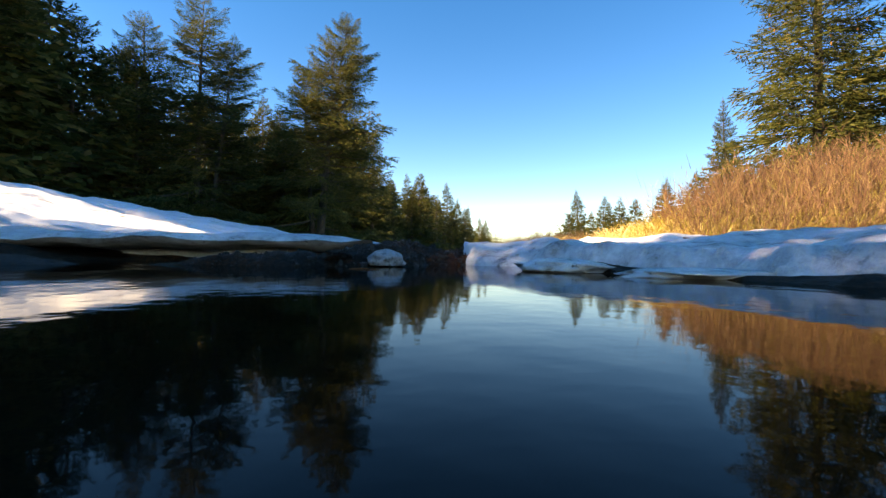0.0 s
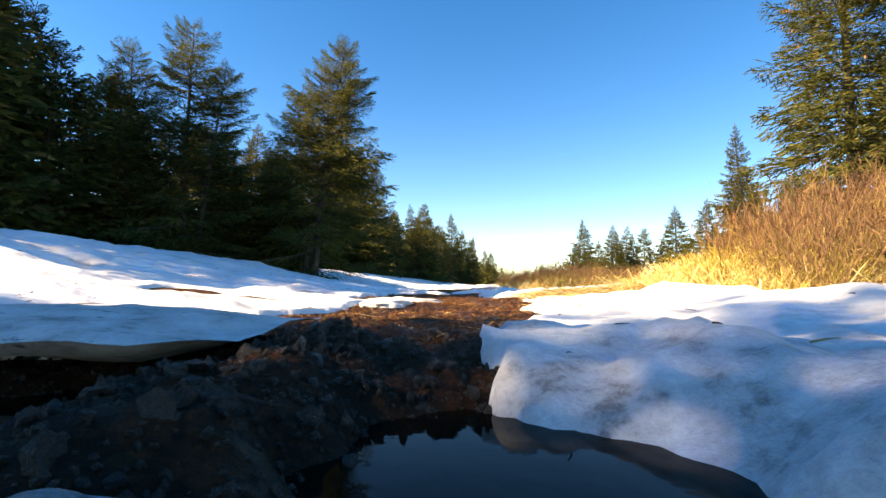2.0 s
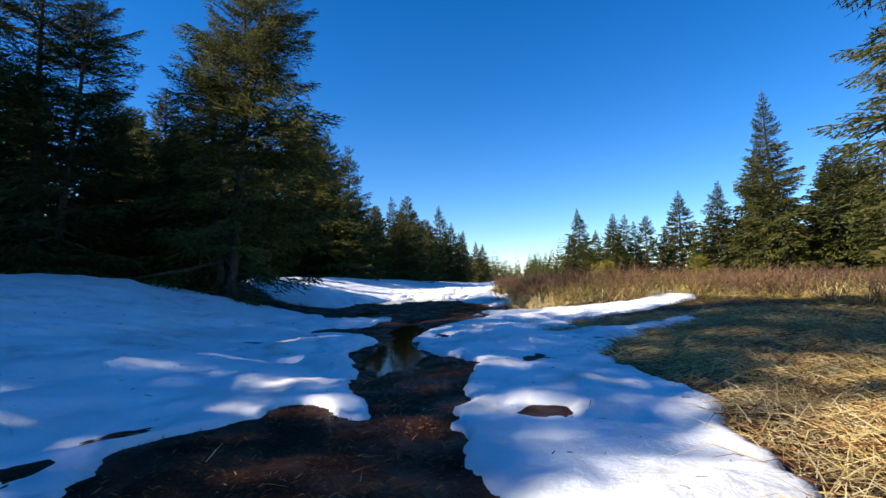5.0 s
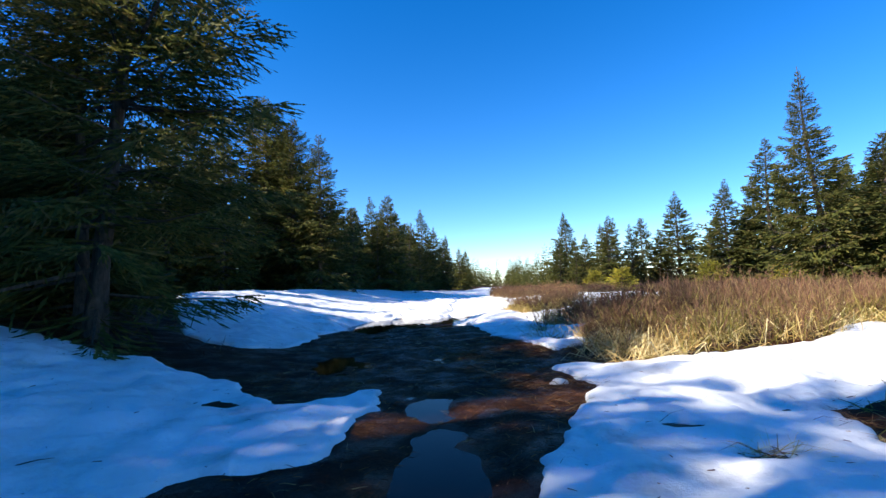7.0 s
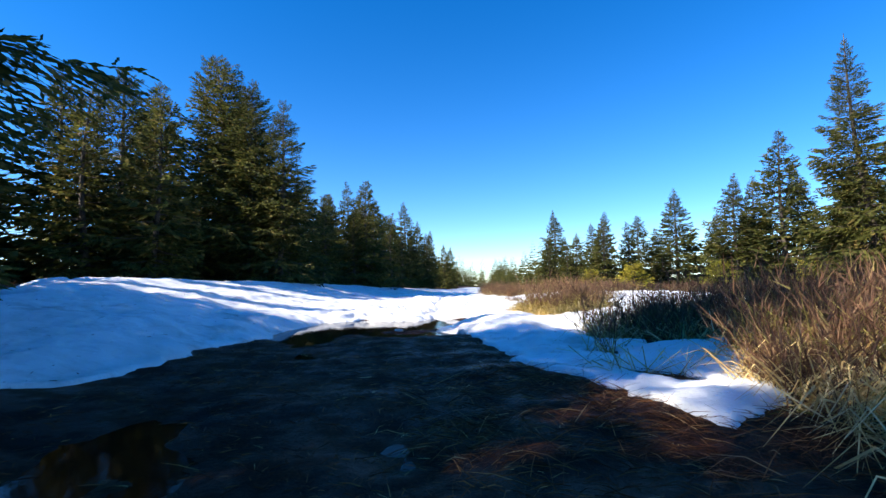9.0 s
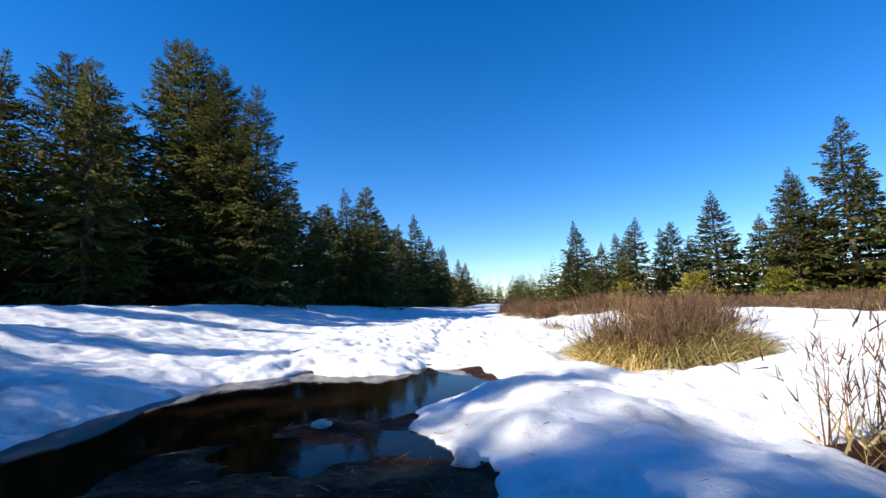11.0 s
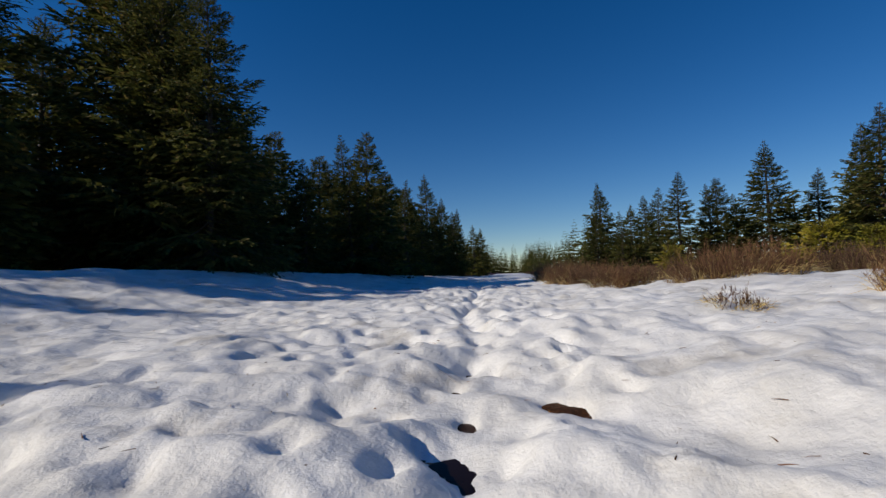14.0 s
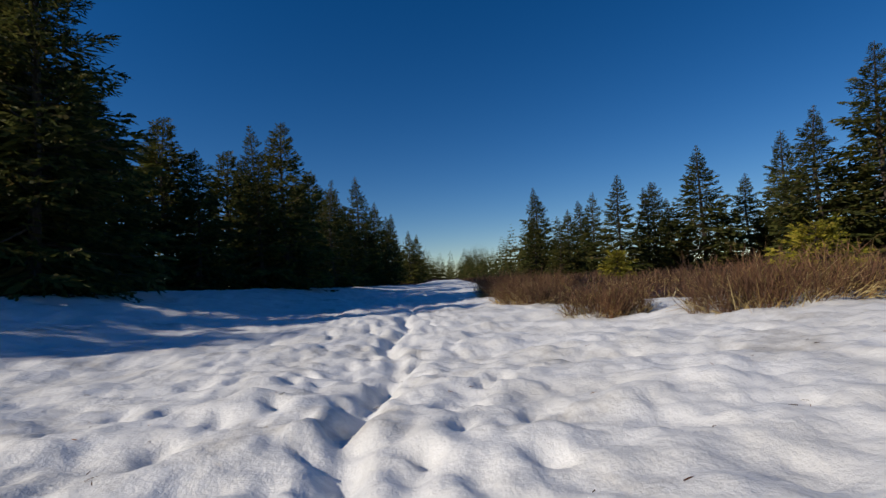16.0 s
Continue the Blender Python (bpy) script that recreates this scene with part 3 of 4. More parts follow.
def tussock(name, cx, cy, rx, ry, tall, n, seed, label, mix):
    """A plant clump of its own, of one part for each kind of blade."""
    g = np.random.default_rng(seed)
    root = tagged(new(name), label, "grass tussock" if "grass" in name else "heather")
    root.location = (cx, cy, float(snow_z(np.array([cx]), np.array([cy]))[0]) if name == "heather_clump" else float(on_ground([cx], [cy])[0]))
    for nm, material, share, lean, droop in mix:
        k = int(n * share)
        a, q = g.uniform(0, 2 * math.pi, k), np.sqrt(g.uniform(0, 1, k))
        p = np.column_stack([np.cos(a) * q * rx, np.sin(a) * q * ry])
        wx_, wy_ = cx + p[:, 0], cy + p[:, 1]
        zz = np.maximum(on_ground(wx_, wy_), snow_z(wx_, wy_)) - root.location[2] - 0.04
        tilt = np.abs(g.normal(lean, 0.28, k)) + 0.22 * q
        b = a + g.normal(0, 0.6, k)
        d = np.column_stack([np.cos(b) * np.sin(tilt), np.sin(b) * np.sin(tilt), np.cos(tilt)])
        length = tall * g.uniform(0.4, 1.12, k) * (1.05 - 0.3 * q)
        if nm == "heather":
            k = max(6, k // (18 if name == "grass_tussock" else 11))
            v = twig_tris(np.column_stack([p, zz])[:k], 11, 6, (tall * 0.6, tall * 1.1), 0.004, seed + 5)
            part(nm, raw_mesh(nm, v, np.arange(len(v)).reshape(-1, 3), material), root)
            continue
        part(nm, blades_mesh(nm, np.column_stack([p, zz]), d, length, g.uniform(0.005, 0.012, k), np.abs(g.normal(droop, 0.25, k)), material, seed + 3), root)
    return root


tussock("grass_tussock", 4.85, 29.4, 0.95, 0.85, 0.85, 5600, 201, "ochre and olive grass tussock with heather, standing out of the snow",
        (("straw", STRAW, 0.48, 0.9, 1.2), ("olive_grass", GREENISH, 0.42, 0.5, 0.7), ("heather", HEATHER, 0.32, 0.25, 0.1)))
tussock("grass_tuft", 4.85, 34.1, 0.26, 0.16, 0.24, 260, 203, "small straw-coloured grass tuft poking through snow", (("straw", STRAW, 0.7, 0.8, 0.4), ("heather", HEATHER, 0.3, 0.5, 0.1)))
for i, (cx, cy, rx, ry, tall) in enumerate([(6.45, 40.5, 0.6, 0.5, 0.60), (8.1, 38.8, 1.35, 0.7, 0.68), (10.9, 38.9, 0.9, 0.8, 0.6), (7.0, 45.2, 0.9, 1.2, 0.7),
                                            (7.2, 34.4, 0.5, 0.4, 0.5), (6.2, 31.2, 0.8, 0.5, 0.6), (3.5, 21.0, 0.4, 0.3, 0.4), (8.4, 50.0, 1.6, 1.4, 0.9)]):
    tussock("heather_clump", cx, cy, rx, ry, tall, int(1500 * rx * ry + 700), 210 + i, "brown wiry heather clump rising out of the snow", (("heather", HEATHER, 0.8, 0.3, 0.1), ("straw", STRAW, 0.2, 0.6, 0.4)))


# ---- spruces ----
def spray(seed, twigs, subs, needles, size):
    """One flat, feathered branch of length 1 along +x: an array of quads (n, 4, 3) with a drooping curve."""
    g = np.random.default_rng(seed)
    tri = []

    def brush(p, d, length):
        d = d / np.linalg.norm(d)
        for i in range(needles):
            u = (i + g.uniform(0, 0.6)) / needles
            at = p + d * length * u
            sd = np.cross(d, g.normal(size=3))
            sd /= np.linalg.norm(sd) + 1e-9
            w = size * g.uniform(0.7, 1.2) * (1.15 - 0.5 * u)
            step = d * length / needles
            tri.append((at, at + sd * w + step * 0.75, at + step * 1.7, at - sd * w + step * 0.75))

    def spine(u):
        return np.array([u, 0, -0.10 * u + 0.13 * u * u])

    for i in range(twigs):
        u = 0.12 + 0.88 * (i + g.uniform(0, 0.7)) / twigs
        side = 1 if i % 2 else -1
        length = (0.46 * (1 - u) ** 0.75 + 0.09) * g.uniform(0.65, 1.15)
        ang = side * g.uniform(0.6, 1.05)
        d = np.array([math.cos(ang), math.sin(ang), g.uniform(-0.55, 0.05)])
        p = spine(u)
        brush(p, d, length)
        for k in range(subs):
            w = (k + 0.6) / (subs + 0.3)
            a2 = ang + (0.7 if k % 2 else -0.7)
            brush(p + d * length * w, np.array([math.cos(a2), math.sin(a2), g.uniform(-0.6, 0.0)]), length * (1 - w) * 0.8 + 0.05)
    brush(spine(0.85), np.array([1, 0, 0.15]), 0.17)
    return np.array(tri)


def tube(path, radii, sides):
    """Ring vertices and quads of a tube along a path."""
    v, f = [], []
    for i, (p, r) in enumerate(zip(path, radii)):
        for k in range(sides):
            a = 2 * math.pi * k / sides
            v.append((p[0] + r * math.cos(a), p[1] + r * math.sin(a), p[2]))
        if i:
            for k in range(sides):
                f.append(((i - 1) * sides + k, (i - 1) * sides + (k + 1) % sides, i * sides + (k + 1) % sides, i * sides + k))
    return v, f


FINE = [spray(300 + i, 16, 2, 3, 0.022) for i in range(4)]
FEATHER = [spray(360 + i, 24, 3, 4, 0.0095) for i in range(4)]
LACY = [spray(350 + i, 26, 4, 5, 0.0085) for i in range(4)]
MIDDLE = [spray(310 + i, 12, 1, 2, 0.042) for i in range(4)]
COARSE = [spray(320 + i, 6, 0, 2, 0.085) for i in range(3)]


def spruce_meshes(seed, height, radius, sprays, whorl, per, stems=((0, 0, 0, 0, 1.0),), bare=0.06, power=0.75, gaps=0.12, sides=7, material=None, cones=0, droop=0.0, thin=0.0):
    """Meshes of a spruce at the origin: trunk, limbs, crown and, if wanted, cones. stems: foot x, y, lean x, y, share of the height."""
    g = np.random.default_rng(seed)
    tris, trunk_v, trunk_f, limb_v, limb_f, cone_t = [], [], [], [], [], []
    for fx, fy, lx, ly, share in stems:
        h = height * share
        wob = g.normal(0, 0.02 * h, 2)

        def spot(v):
            return np.array([fx + lx * v + wob[0] * math.sin(3.0 * v), fy + ly * v + wob[1] * math.sin(2.5 * v), h * v])

        steps = np.linspace(0, 1, 11)
        v, f = tube([spot(s) - (0, 0, 0.25 if s == 0 else 0) for s in steps], [0.016 * h * (1 - 0.93 * s) * (1.35 if s == 0 else 1) for s in steps], sides)
        k0 = len(trunk_v)
        trunk_v += v
        trunk_f += [tuple(k0 + i for i in q) for q in f]
        z = bare * h
        while z < h * 0.985:
            v = z / h
            reach = radius * share * ((1 - v) ** power * (0.72 + 0.28 * smooth(0.0, 0.22, v)) + 0.035)
            turn = g.uniform(0, 6.28)
            for b in range(per):
                if g.uniform() < gaps + thin * (1 - v):
                    continue
                az = turn + 6.283 * b / per + g.normal(0, 0.25)
                length = reach * g.uniform(0.62, 1.18) * (1.25 if g.uniform() < 0.08 else 1)
                pitch = 0.75 * v**1.5 - 0.22 * (1 - v) - droop + g.normal(0, 0.10)
                roll = g.normal(0, 0.22)
                t = sprays[g.integers(len(sprays))]
                m = np.array((Matrix.Rotation(az, 3, "Z") @ Matrix.Rotation(-pitch, 3, "Y") @ Matrix.Rotation(roll, 3, "X")))
                at = spot(v) + (0, 0, g.normal(0, 0.04))
                fat = length * np.array([1.0, g.uniform(0.85, 1.15), 1.0])
                tris.append((t * fat) @ m.T + at)
                out = m @ np.array([1, 0, 0.0])
                tip = m @ np.array([0.8, 0, 0.003]) * length + at
                half = m @ np.array([0.45, 0, -0.02]) * length + at
                w = 0.012 + 0.012 * length
                k0 = len(limb_v)
                up = np.array([0, 0, 1.0])
                sd = np.cross(out, up)
                for p, r in ((at, w), (half, w * 0.6), (tip, w * 0.2)):
                    limb_v += [p + sd * r, p - sd * r * 0.6 + up * r * 0.8, p - sd * r * 0.6 - up * r * 0.8]
                for i in (0, 3):
                    limb_f += [(k0 + i + a, k0 + i + (a + 1) % 3, k0 + i + 3 + (a + 1) % 3, k0 + i + 3 + a) for a in range(3)]
                if cones and v > 0.45 and g.uniform() < cones:
                    for _ in range(2):
                        cone_t.append(tip + out * length * g.uniform(-0.1, 0.2) + g.normal(0, 0.08, 3))
            z += whorl * g.uniform(0.75, 1.25) * (0.55 + 0.6 * (1 - v))
    t = np.concatenate(tris).reshape(-1, 3)
    crown = raw_mesh("crown", t, np.arange(len(t)).reshape(-1, 4), material or NEEDLE)
    out = {"trunk": raw_mesh("trunk", trunk_v, trunk_f, BARK, True), "branchwork": raw_mesh("branchwork", np.array(limb_v), limb_f, BARK), "crown": crown}
    return out, cone_t


def cone_mesh():
    """A hanging spruce cone, 14 cm long."""
    v, f = tube([(0, 0, -z) for z in (0, 0.03, 0.08, 0.12, 0.145)], (0.008, 0.026, 0.03, 0.018, 0.004), 8)
    return raw_mesh("cone", v, f, CONE, True)


CONE_MESH = cone_mesh()


def plant(meshes, x, y, turn=0.0, size=1.0, wide=1.0, label="tall dark green spruce with drooping feathered branches", group="", lean=0.0):
    root = tagged(new("spruce_tree"), label, "tree", group)
    root.matrix_basis = pose(x, y, float(on_ground([x], [y])[0]) - 0.05, 0, lean, turn) @ Matrix.Diagonal((wide * size, wide * size, size, 1))
    solid, cone_spots = meshes
    for nm, d in solid.items():
        crown = part(nm, d, root)
        if nm == "branchwork":
            tagged(crown, kind="stuff")
    for p in cone_spots[:140]:
        part("cone", CONE_MESH, crown).location = p
    return root


# the trees nearest the track, each of its own growth
many = ((0.05, 0, 1.15, 0.1, 1.0), (-0.25, 0.2, -0.7, 0.3, 0.80), (0.15, -0.2, 0.45, -0.4, 0.88))
plant(spruce_meshes(401, 9.9, 3.2, LACY, 0.40, 6, many, bare=0.06, gaps=0.34, thin=0.40, power=0.55), -4.9, 21.6, label="broad old spruce with three dark stems and ragged crown")
plant(spruce_meshes(402, 10.0, 3.0, FEATHER, 0.42, 6, ((0, 0, 0.2, 0, 1.0), (-1.9, 0.4, -0.8, 0.3, 0.94), (0.7, -0.3, 0.9, 0.2, 0.82)), bare=0.05, gaps=0.36, power=0.5), -10.1, 21.4, label="dense dark twin-stemmed spruce at the forest edge")
plant(spruce_meshes(403, 17.0, 3.9, FEATHER, 0.46, 7, bare=0.16, gaps=0.12, power=0.55, cones=0.35), 15.6, 19.2, label="tall spruce with hanging brown cones behind the grass bank")
plant(spruce_meshes(404, 9.4, 2.3, MIDDLE, 0.5, 5, ((0, 0, 1.6, 0, 1.0),), bare=0.35, gaps=0.4, power=0.6), -16.0, 19.0, label="thin leaning spruce with an open crown")
plant(spruce_meshes(405, 13.3, 3.6, FINE, 0.36, 7, ((0, 0, -1.0, 0, 1.0),), bare=0.02, gaps=0.12, power=1.1), 25.4, 39.6, label="spruce with a long bent bare tip")

# shared growths for the rest of the forest
DENSE = [spruce_meshes(420 + i, 10.0, r, MIDDLE, 0.36, 6, bare=0.03, gaps=0.1, power=p) for i, (r, p) in enumerate(((2.5, 0.7), (2.9, 0.62), (2.2, 0.8), (2.7, 0.9)))]
PAIRED = [spruce_meshes(430, 10.0, 2.9, FINE, 0.34, 6, ((0, 0, 0.3, 0.1, 1.0), (1.2, 0.4, 0.9, 0.2, 0.86)), bare=0.04, gaps=0.2, power=0.62)]
LUSH = [spruce_meshes(435 + i, 10.0, 2.8, FINE, 0.32, 6, bare=0.04, gaps=0.15, power=p) for i, p in enumerate((0.7, 0.82))]
SLIM = [spruce_meshes(440 + i, 10.0, r * 1.15, MIDDLE, 0.30, 6, bare=0.02, gaps=0.10, power=p) for i, (r, p) in enumerate(((2.2, 0.95), (2.5, 1.0), (2.0, 0.85)))]
SHRUB = spruce_meshes(450, 2.0, 1.5, MIDDLE, 0.18, 7, bare=0.02, gaps=0.05, power=0.6, material=NEEDLE_YELLOW)
SEEDLING = spruce_meshes(451, 2.2, 1.0, MIDDLE, 0.22, 6, bare=0.02, gaps=0.05, power=0.7)
deal = random.Random(12)

WEST = "spruces along the shaded forest edge"
# first five are mostly unseen, added to shade the snow and track
for x, y, h, kind in [(-14.6, 16.4, 11.0, DENSE[1]), (-15.8, 17.6, 12.0, DENSE[0]), (-17.4, 18.8, 13.0, DENSE[3]), (-13.6, 14.6, 10.0, DENSE[2]), (-19.2, 21.4, 13.0, DENSE[1]), (-13.6, 19.2, 8.0, DENSE[1]), (-8.6, 25.4, 7.2, LUSH[1]), (-7.7, 24.0, 5.4, DENSE[2]), (-6.8, 25.0, 4.4, DENSE[0]), (-14.6, 23.0, 8.6, DENSE[1]),
                      (-10.6, 27.2, 6.2, DENSE[1]), (-11.5, 30, 6.5, DENSE[0]), (-13.2, 25.4, 7.0, DENSE[3]), (-9.4, 23.2, 6.5, DENSE[0]), (-7.2, 23.6, 5.2, DENSE[1]), (-12.5, 20.5, 8.0, DENSE[2]),
                      (-10.5, 49.2, 14.8, PAIRED[0]), (-7.4, 48.4, 12.6, LUSH[0]), (-5.6, 47.6, 11.2, LUSH[1]), (-14.8, 48, 13.0, LUSH[0]), (-16.5, 45, 11.5, DENSE[0]),
                      (-12.8, 42, 10.0, DENSE[2]), (-10.4, 42.5, 10.0, DENSE[0]), (-17.5, 38, 11.0, DENSE[1]), (-19.5, 33, 11.0, DENSE[0]), (-20, 43, 12, DENSE[1]),
                      (-1.0, 62.0, 9.0, DENSE[0]), (-3.0, 62.5, 8.8, DENSE[2]), (-6.2, 59.2, 8.0, DENSE[1]), (-8.6, 56, 9.4, DENSE[0]), (-4.2, 56.5, 6.0, DENSE[3]), (1.4, 70, 7.5, DENSE[2]), (-0.6, 76, 9, DENSE[1]),
                      (3.2, 94.6, 12.3, SLIM[0]), (5.8, 99, 10.0, SLIM[1]), (7.4, 101, 8.6, DENSE[2]), (8.6, 106, 9.6, SLIM[2]), (12.0, 116, 8.4, SLIM[0]), (14.6, 124, 8.6, SLIM[1]),
                      # first eight are unseen trees, added to throw shade on pool, snow and track
                      (-13.8, 12.8, 9.2, DENSE[1]), (-15.5, 15.4, 11.0, DENSE[0]), (-11.5, -0.7, 12.0, DENSE[2]), (-9.5, -1.8, 11.5, DENSE[3]), (-12.5, -4.0, 12.5, DENSE[0]), (-13.5, 6.6, 9.5, DENSE[2]), (-13.4, 9.0, 16.0, DENSE[2]), (-14.8, 11.2, 16.0, DENSE[0]), (-11.0, 54, 11, DENSE[1]), (-15, 53, 12.5, DENSE[0]), (-9, 64, 8.2, DENSE[1]), (-12.5, 61, 9, DENSE[0]), (-5.0, 67, 8.4, DENSE[1]), (-2.4, 80, 9.2, DENSE[3]), (1.0, 86, 9.0, DENSE[1]), (-2.0, 60.0, 6.5, DENSE[3]), (-6.4, 52.5, 7.5, DENSE[1]), (-9.0, 52, 9.5, DENSE[3]), (-0.5, 66, 6.5, DENSE[3]), (2.6, 78, 6.4, DENSE[3]), (4.2, 90, 6.5, DENSE[1]), (-18, 57, 11, DENSE[1]), (-6, 74, 9.5, DENSE[0]), (-3.5, 88, 10, DENSE[1]), (1.6, 99, 9.5, DENSE[3])]:
    plant(kind, x, y, deal.uniform(0, 360), h / (10 if y < 55 else 9.2), deal.uniform(1.0, 1.25), "dark green spruce in the dense shaded forest edge", WEST)

EAST = "sunlit spruces across the clearing"
for x, y, h, kind in [(35.5, 117.5, 14.5, SLIM[1]), (42.0, 113, 11.5, SLIM[0]), (44.5, 112, 12.4, DENSE[2]), (27.2, 74.6, 8.4, SLIM[0]), (30.5, 76, 7.4, DENSE[2]), (38.3, 77.7, 11.4, SLIM[1]), (34.5, 80, 8.5, DENSE[0]),
                      (37.6, 59.2, 13.0, DENSE[3]), (33.8, 60.5, 9.6, SLIM[1]), (53.5, 82.4, 13.8, SLIM[0]), (46, 80, 9.0, SLIM[2]), (49, 78, 8.0, DENSE[0]), (27.6, 38.0, 8.6, DENSE[0]), (31.5, 41, 9.4, DENSE[1]),
                      (26.2, 33.0, 7.5, DENSE[2]), (41.5, 62, 9.5, DENSE[0]), (46, 60, 10.6, DENSE[1]), (36, 47, 9.0, DENSE[0]), (41, 50, 10.6, DENSE[3]), (57, 70, 11.6, DENSE[1]), (52, 66, 11, SLIM[0]),
                      (19.5, 17.8, 12.5, DENSE[0]), (20.5, 23, 8.0, DENSE[1]), (40, 86, 7.6, DENSE[2]), (28.5, 92, 7.0, DENSE[2]), (33, 98, 8.4, SLIM[1]), (30.0, 104, 8.2, DENSE[0])]:
    plant(kind, x, y, deal.uniform(0, 360), h / (8.9 if y > 50 else 10), deal.uniform(1.1, 1.3), "sunlit green spruce at the edge of the heath", EAST)

for x, y, size in ((14.4, 44.0, 0.85), (29, 57, 1.1), (21.5, 66, 1.0), (31, 50, 0.9)):
    b = plant(SHRUB, x, y, deal.uniform(0, 360), size, 1.0, "low yellow-green young spruce bush on the heath")
    b.name = "spruce_bush"

seedling = plant(SEEDLING, 1.86, 8.68, 40, 0.11, 1.0, "ankle-high olive spruce seedling beside melting snow")
seedling.name = "spruce_seedling"

# woods too far to tell their trees apart
g = np.random.default_rng(77)
far = []
while len(far) < 280:
    if g.uniform() < 0.45:
        y = g.uniform(100, 300)
        x = float(road(y)) - g.uniform(5, 12) - g.exponential(16)
    elif g.uniform() < 0.5:
        y = g.uniform(118, 300)
        x = float(road(y)) + g.uniform(6, 12) + g.exponential(12)
    else:
        y = g.uniform(48, 140)
        x = max(float(road(y)) + 24 + g.exponential(18), 44 + g.uniform(0, 60)) if y < 100 else float(road(y)) + 13 + g.exponential(25)
    far.append((x, y))
for _ in range(110):
    y = g.uniform(260, 460)
    far.append((float(road(y)) + g.normal(0, 26), y))
for _ in range(60):
    far.append((g.uniform(-60, -20), g.uniform(12, 100)))
crowns, stems_v, stems_f = [], [], []
for x, y in far:
    h = g.uniform(5.5, 10.5) if y < 255 else g.uniform(11, 16)
    rad = h * g.uniform(0.19, 0.27)
    z0 = float(on_ground([x], [y])[0])
    z = 0.06 * h
    turn = 0.0
    while z < h * 0.98:
        v = z / h
        turn += 1.1
        for b in range(4):
            az = turn + 1.571 * b + g.normal(0, 0.2)
            m = np.array(Matrix.Rotation(az, 3, "Z") @ Matrix.Rotation(-(0.7 * v * v - 0.2 + g.normal(0, 0.1)), 3, "Y"))
            t = COARSE[g.integers(3)]
            crowns.append((t * (rad * ((1 - v) ** 0.85 + 0.05) * g.uniform(0.7, 1.15))) @ m.T + (x, y, z0 + z))
        z += 0.085 * h * g.uniform(0.8, 1.2) * (0.5 + 0.6 * (1 - v))
t = np.concatenate(crowns).reshape(-1, 3)
tagged(new("far_woods", raw_mesh("far_woods", t, np.arange(len(t)).reshape(-1, 4), NEEDLE)), "distant dark green spruce forest closing the clearing", "forest", kind="stuff")


# ---- small things by the pool and on the track ----
def lump(name, x, y, rx, ry, h, material, seed, label, category, sink=0.35, rough=0.25):
    """A rounded uneven lump resting in the ground."""
    bm = bmesh.new()
    bmesh.ops.create_icosphere(bm, subdivisions=4, radius=1.0)
    off = Vector((seed * 3.7, seed * 1.3, 0))
    for v in bm.verts:
        n = noise.fractal(v.co * 1.6 + off, 1.0, 2.0, 4)
        k = 1 + rough * n
        v.co = Vector((v.co.x * rx * k, v.co.y * ry * k, v.co.z * h * (1 + 0.5 * rough * n)))
        if v.co.z < -sink * h:
            v.co.z = -sink * h
    for f in bm.faces:
        f.smooth = True
    d = bpy.data.meshes.new(name)
    bm.to_mesh(d)
    bm.free()
    d.materials.append(material)
    ob = tagged(new(name, d), label, category)
    ob.location = (x, y, float(on_ground([x], [y])[0]) + sink * h * 0.5)
    return ob


for i, (x, y, rx, ry, h) in enumerate([(-0.32, 5.33, 0.20, 0.27, 0.05), (-0.10, 6.62, 0.24, 0.20, 0.05), (-0.27, 7.55, 0.17, 0.24, 0.045), (-0.50, 6.68, 0.08, 0.07, 0.03), (1.10, 7.10, 0.06, 0.06, 0.04),
                                       (-0.42, 8.15, 0.09, 0.10, 0.03), (1.95, 26.4, 0.08, 0.10, 0.08), (1.85, 18.3, 0.10, 0.07, 0.05), (0.9, 27.7, 0.09, 0.12, 0.03)]):
    lump("snow_patch", x, y, rx, ry, h, ICE_SNOW, 10 + i, "small thin leftover snow patch on wet peat", "snow")

lump("frozen_clod", -0.23, 1.98, 0.075, 0.07, 0.05, GREY_ICE, 40, "grey icy clod stuck in black mud", "ice")
for i, (x, y, rx, ry, h) in enumerate([(-0.42, 1.95, 0.05, 0.04, 0.03), (-0.05, 2.1, 0.035, 0.03, 0.025), (-0.28, 2.3, 0.05, 0.04, 0.03), (-0.62, 2.05, 0.05, 0.04, 0.03), (0.03, 2.35, 0.04, 0.05, 0.03), (-0.48, 2.3, 0.06, 0.05, 0.035)]):
    lump("mud_clod", x, y, rx, ry, h, PEAT, 60 + i, "wet black mud clod at the pool's edge", "mud", rough=0.7)
for i, (x, y, rx, ry, h) in enumerate([(0.16, 2.25, 0.16, 0.26, 0.035), (0.40, 1.62, 0.14, 0.20, 0.03), (0.66, 1.25, 0.22, 0.16, 0.02)]):
    lump("ice_slab", x, y, rx, ry, h, ICE_SNOW, 80 + i, "grey rounded slab of melting ice at the water's edge", "ice", sink=0.5, rough=0.3)


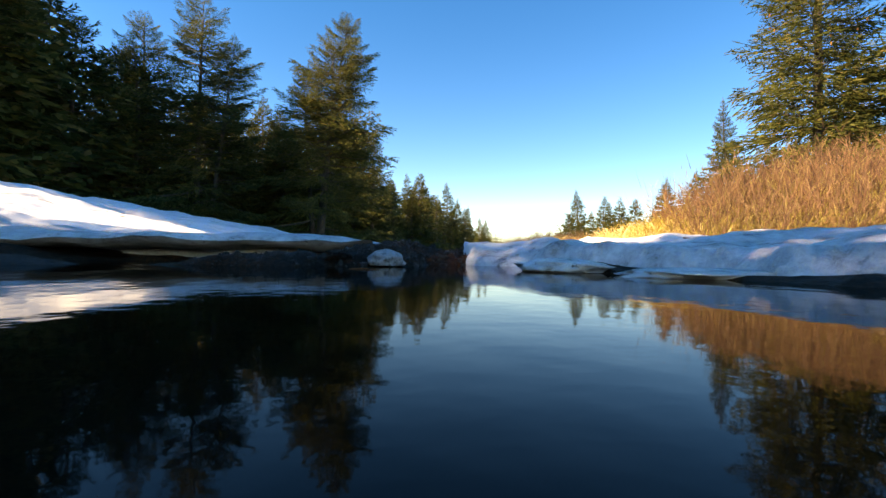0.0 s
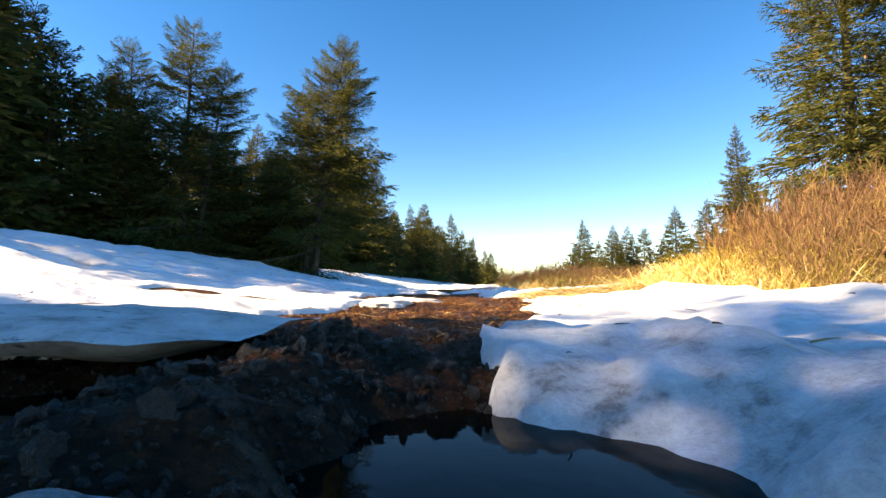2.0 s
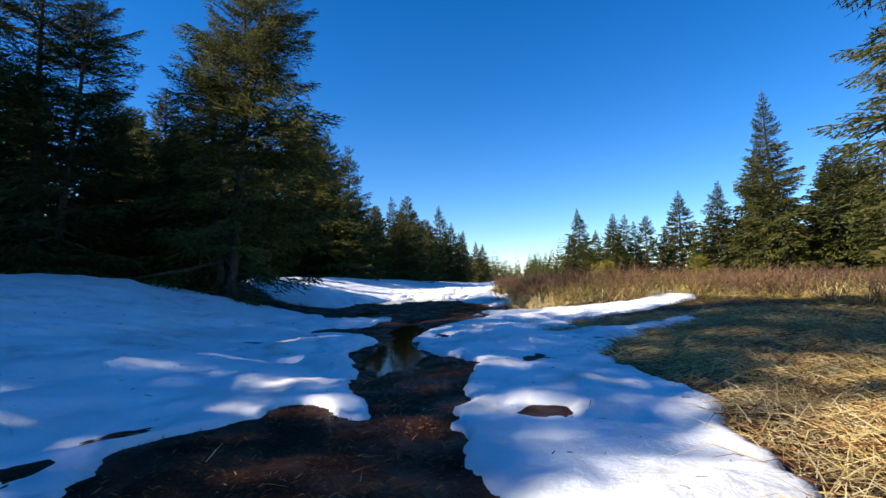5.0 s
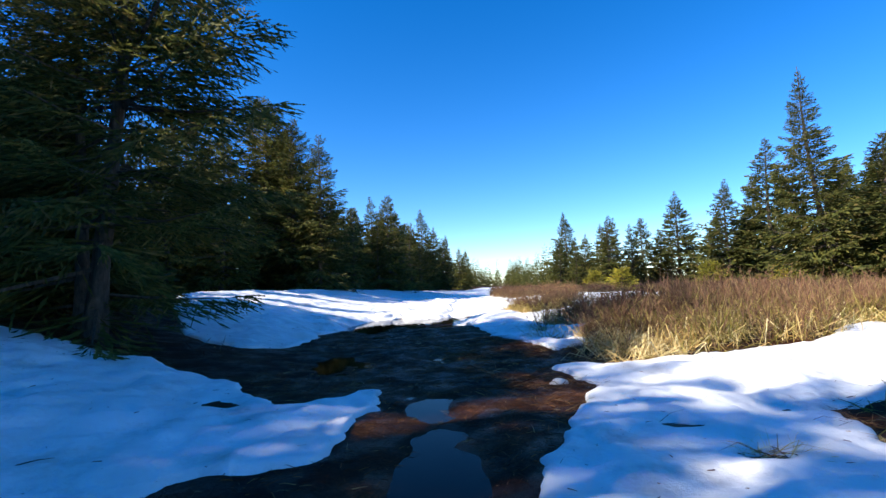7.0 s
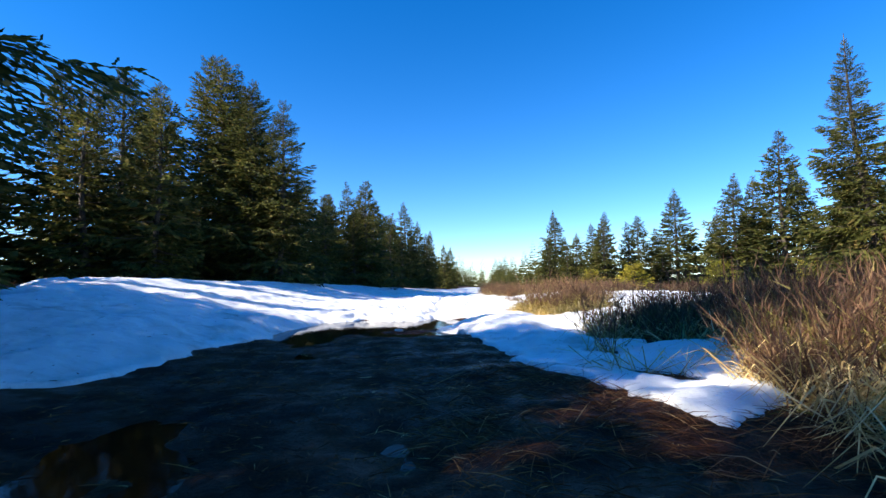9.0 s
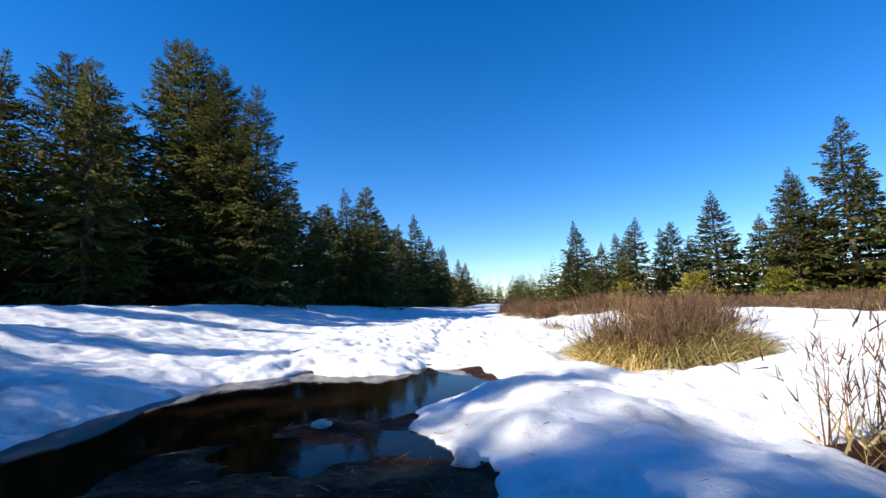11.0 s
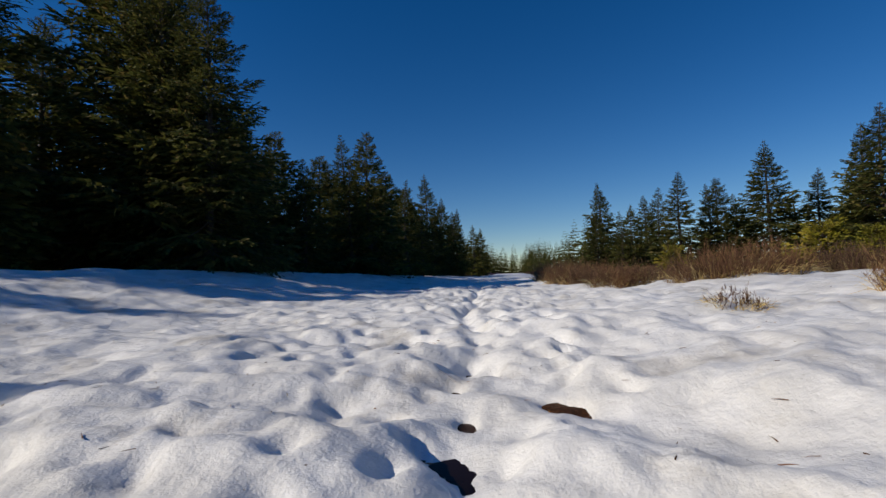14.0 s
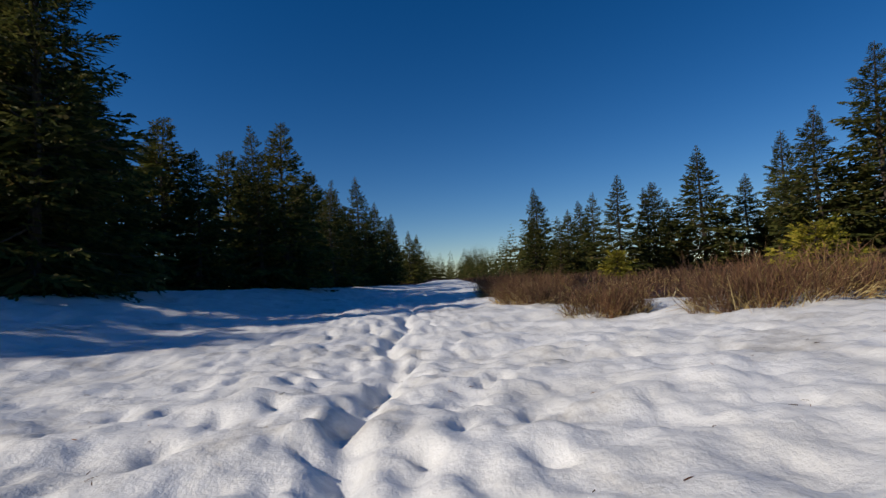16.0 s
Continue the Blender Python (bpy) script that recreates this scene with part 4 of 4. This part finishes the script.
def stalk(x, y, z, length, turn, thick, label):
    c = bpy.data.curves.new("stalk", "CURVE")
    c.dimensions, c.bevel_depth, c.bevel_resolution = "3D", thick, 2
    s = c.splines.new("POLY")
    s.points.add(11)
    for i, p in enumerate(s.points):
        u = i / 11
        p.co = (length * u, length * 0.12 * math.sin(2.2 * u), 0.003 * math.sin(5 * u), 1)
        p.radius = 1.0 - 0.7 * u
    c.materials.append(LITTER)
    ob = tagged(new("stalk", c), label, "stalk")
    ob.matrix_basis = pose(x, y, z, 0, 0, turn)
    return ob


# crumbs of peat thrown up by feet, on the bar between pool and track
bm = bmesh.new()
bmesh.ops.create_icosphere(bm, subdivisions=1, radius=1.0)
unit_v = np.array([v.co[:] for v in bm.verts])
unit_f = np.array([[v.index for v in f.verts] for f in bm.faces])
bm.free()
g = np.random.default_rng(91)
p = spread(5200, -1.3, 0.35, 1.75, 3.7, 92, lambda x, y: bump_at(x, y, -0.25, 2.5, 0.75, 0.6) * (snow_cover(x, y) < 0.02) * (ground_z(x, y) > -0.03))
z = on_ground(p[:, 0], p[:, 1])
size = g.uniform(0.002, 0.007, len(p)) * (1 + 1.8 * (g.uniform(size=len(p)) < 0.08))
v = (unit_v[None] * g.uniform(0.45, 1.3, (len(p), len(unit_v), 1)) * g.uniform(0.6, 1.4, (len(p), 1, 3)) * size[:, None, None] + np.column_stack([p, z])[:, None]).reshape(-1, 3)
f = (unit_f[None] + (np.arange(len(p)) * len(unit_v))[:, None, None]).reshape(-1, 3)
tagged(new("mud_crumbs", raw_mesh("mud_crumbs", v, f, MUD)), "black wet crumbs of churned peat at the pool's edge", "mud", kind="stuff")

# the snow's undercut lip over the pool
lx, ly = axis((-6.0, -0.35, 0.05)), np.linspace(0, 1, 15)
u, w = np.meshgrid(lx, ly)
front = 2.42 + 0.10 * fbm(u, u * 0, 0.7, 95, 3) + 0.10 * smooth(-1.2, -0.35, u) - 0.05 * u * (u < -1)
back = front + 0.95 + 0.12 * fbm(u, u * 0, 0.5, 97, 3)
a = w * 2 * math.pi
depth = 0.5 + 0.5 * np.cos(a)
lip_y = back + (front - back) * depth ** 0.8
top = np.maximum(snow_z(u.copy(), back), 0.12) + 0.02
mid = 0.105 + (top - 0.16) * (1 - depth) + 0.02 * fbm(u, lip_y, 0.3, 98, 3)
lip_z = mid + 0.045 * np.sin(a) * smooth(-0.35, -0.6, u)
lip = raw_mesh("snow_lip", np.stack([u, lip_y, lip_z], -1).reshape(-1, 3), np.stack([np.arange(u.size).reshape(u.shape)[:-1, :-1], np.arange(u.size).reshape(u.shape)[:-1, 1:], np.arange(u.size).reshape(u.shape)[1:, 1:], np.arange(u.size).reshape(u.shape)[1:, :-1]], -1).reshape(-1, 4), ICE_SNOW, True)
tagged(new("snow_lip", lip), "undercut lip of old snow hanging over dark water", "snow", kind="structure")

stalk(-0.31, 1.575, WATER_Z, 0.165, -32, 0.0020, "pale dead grass stalk lying in the pool")
stalk(0.05, 4.55, 0.03, 0.28, -12, 0.004, "pale dead stalk lying on wet peat")
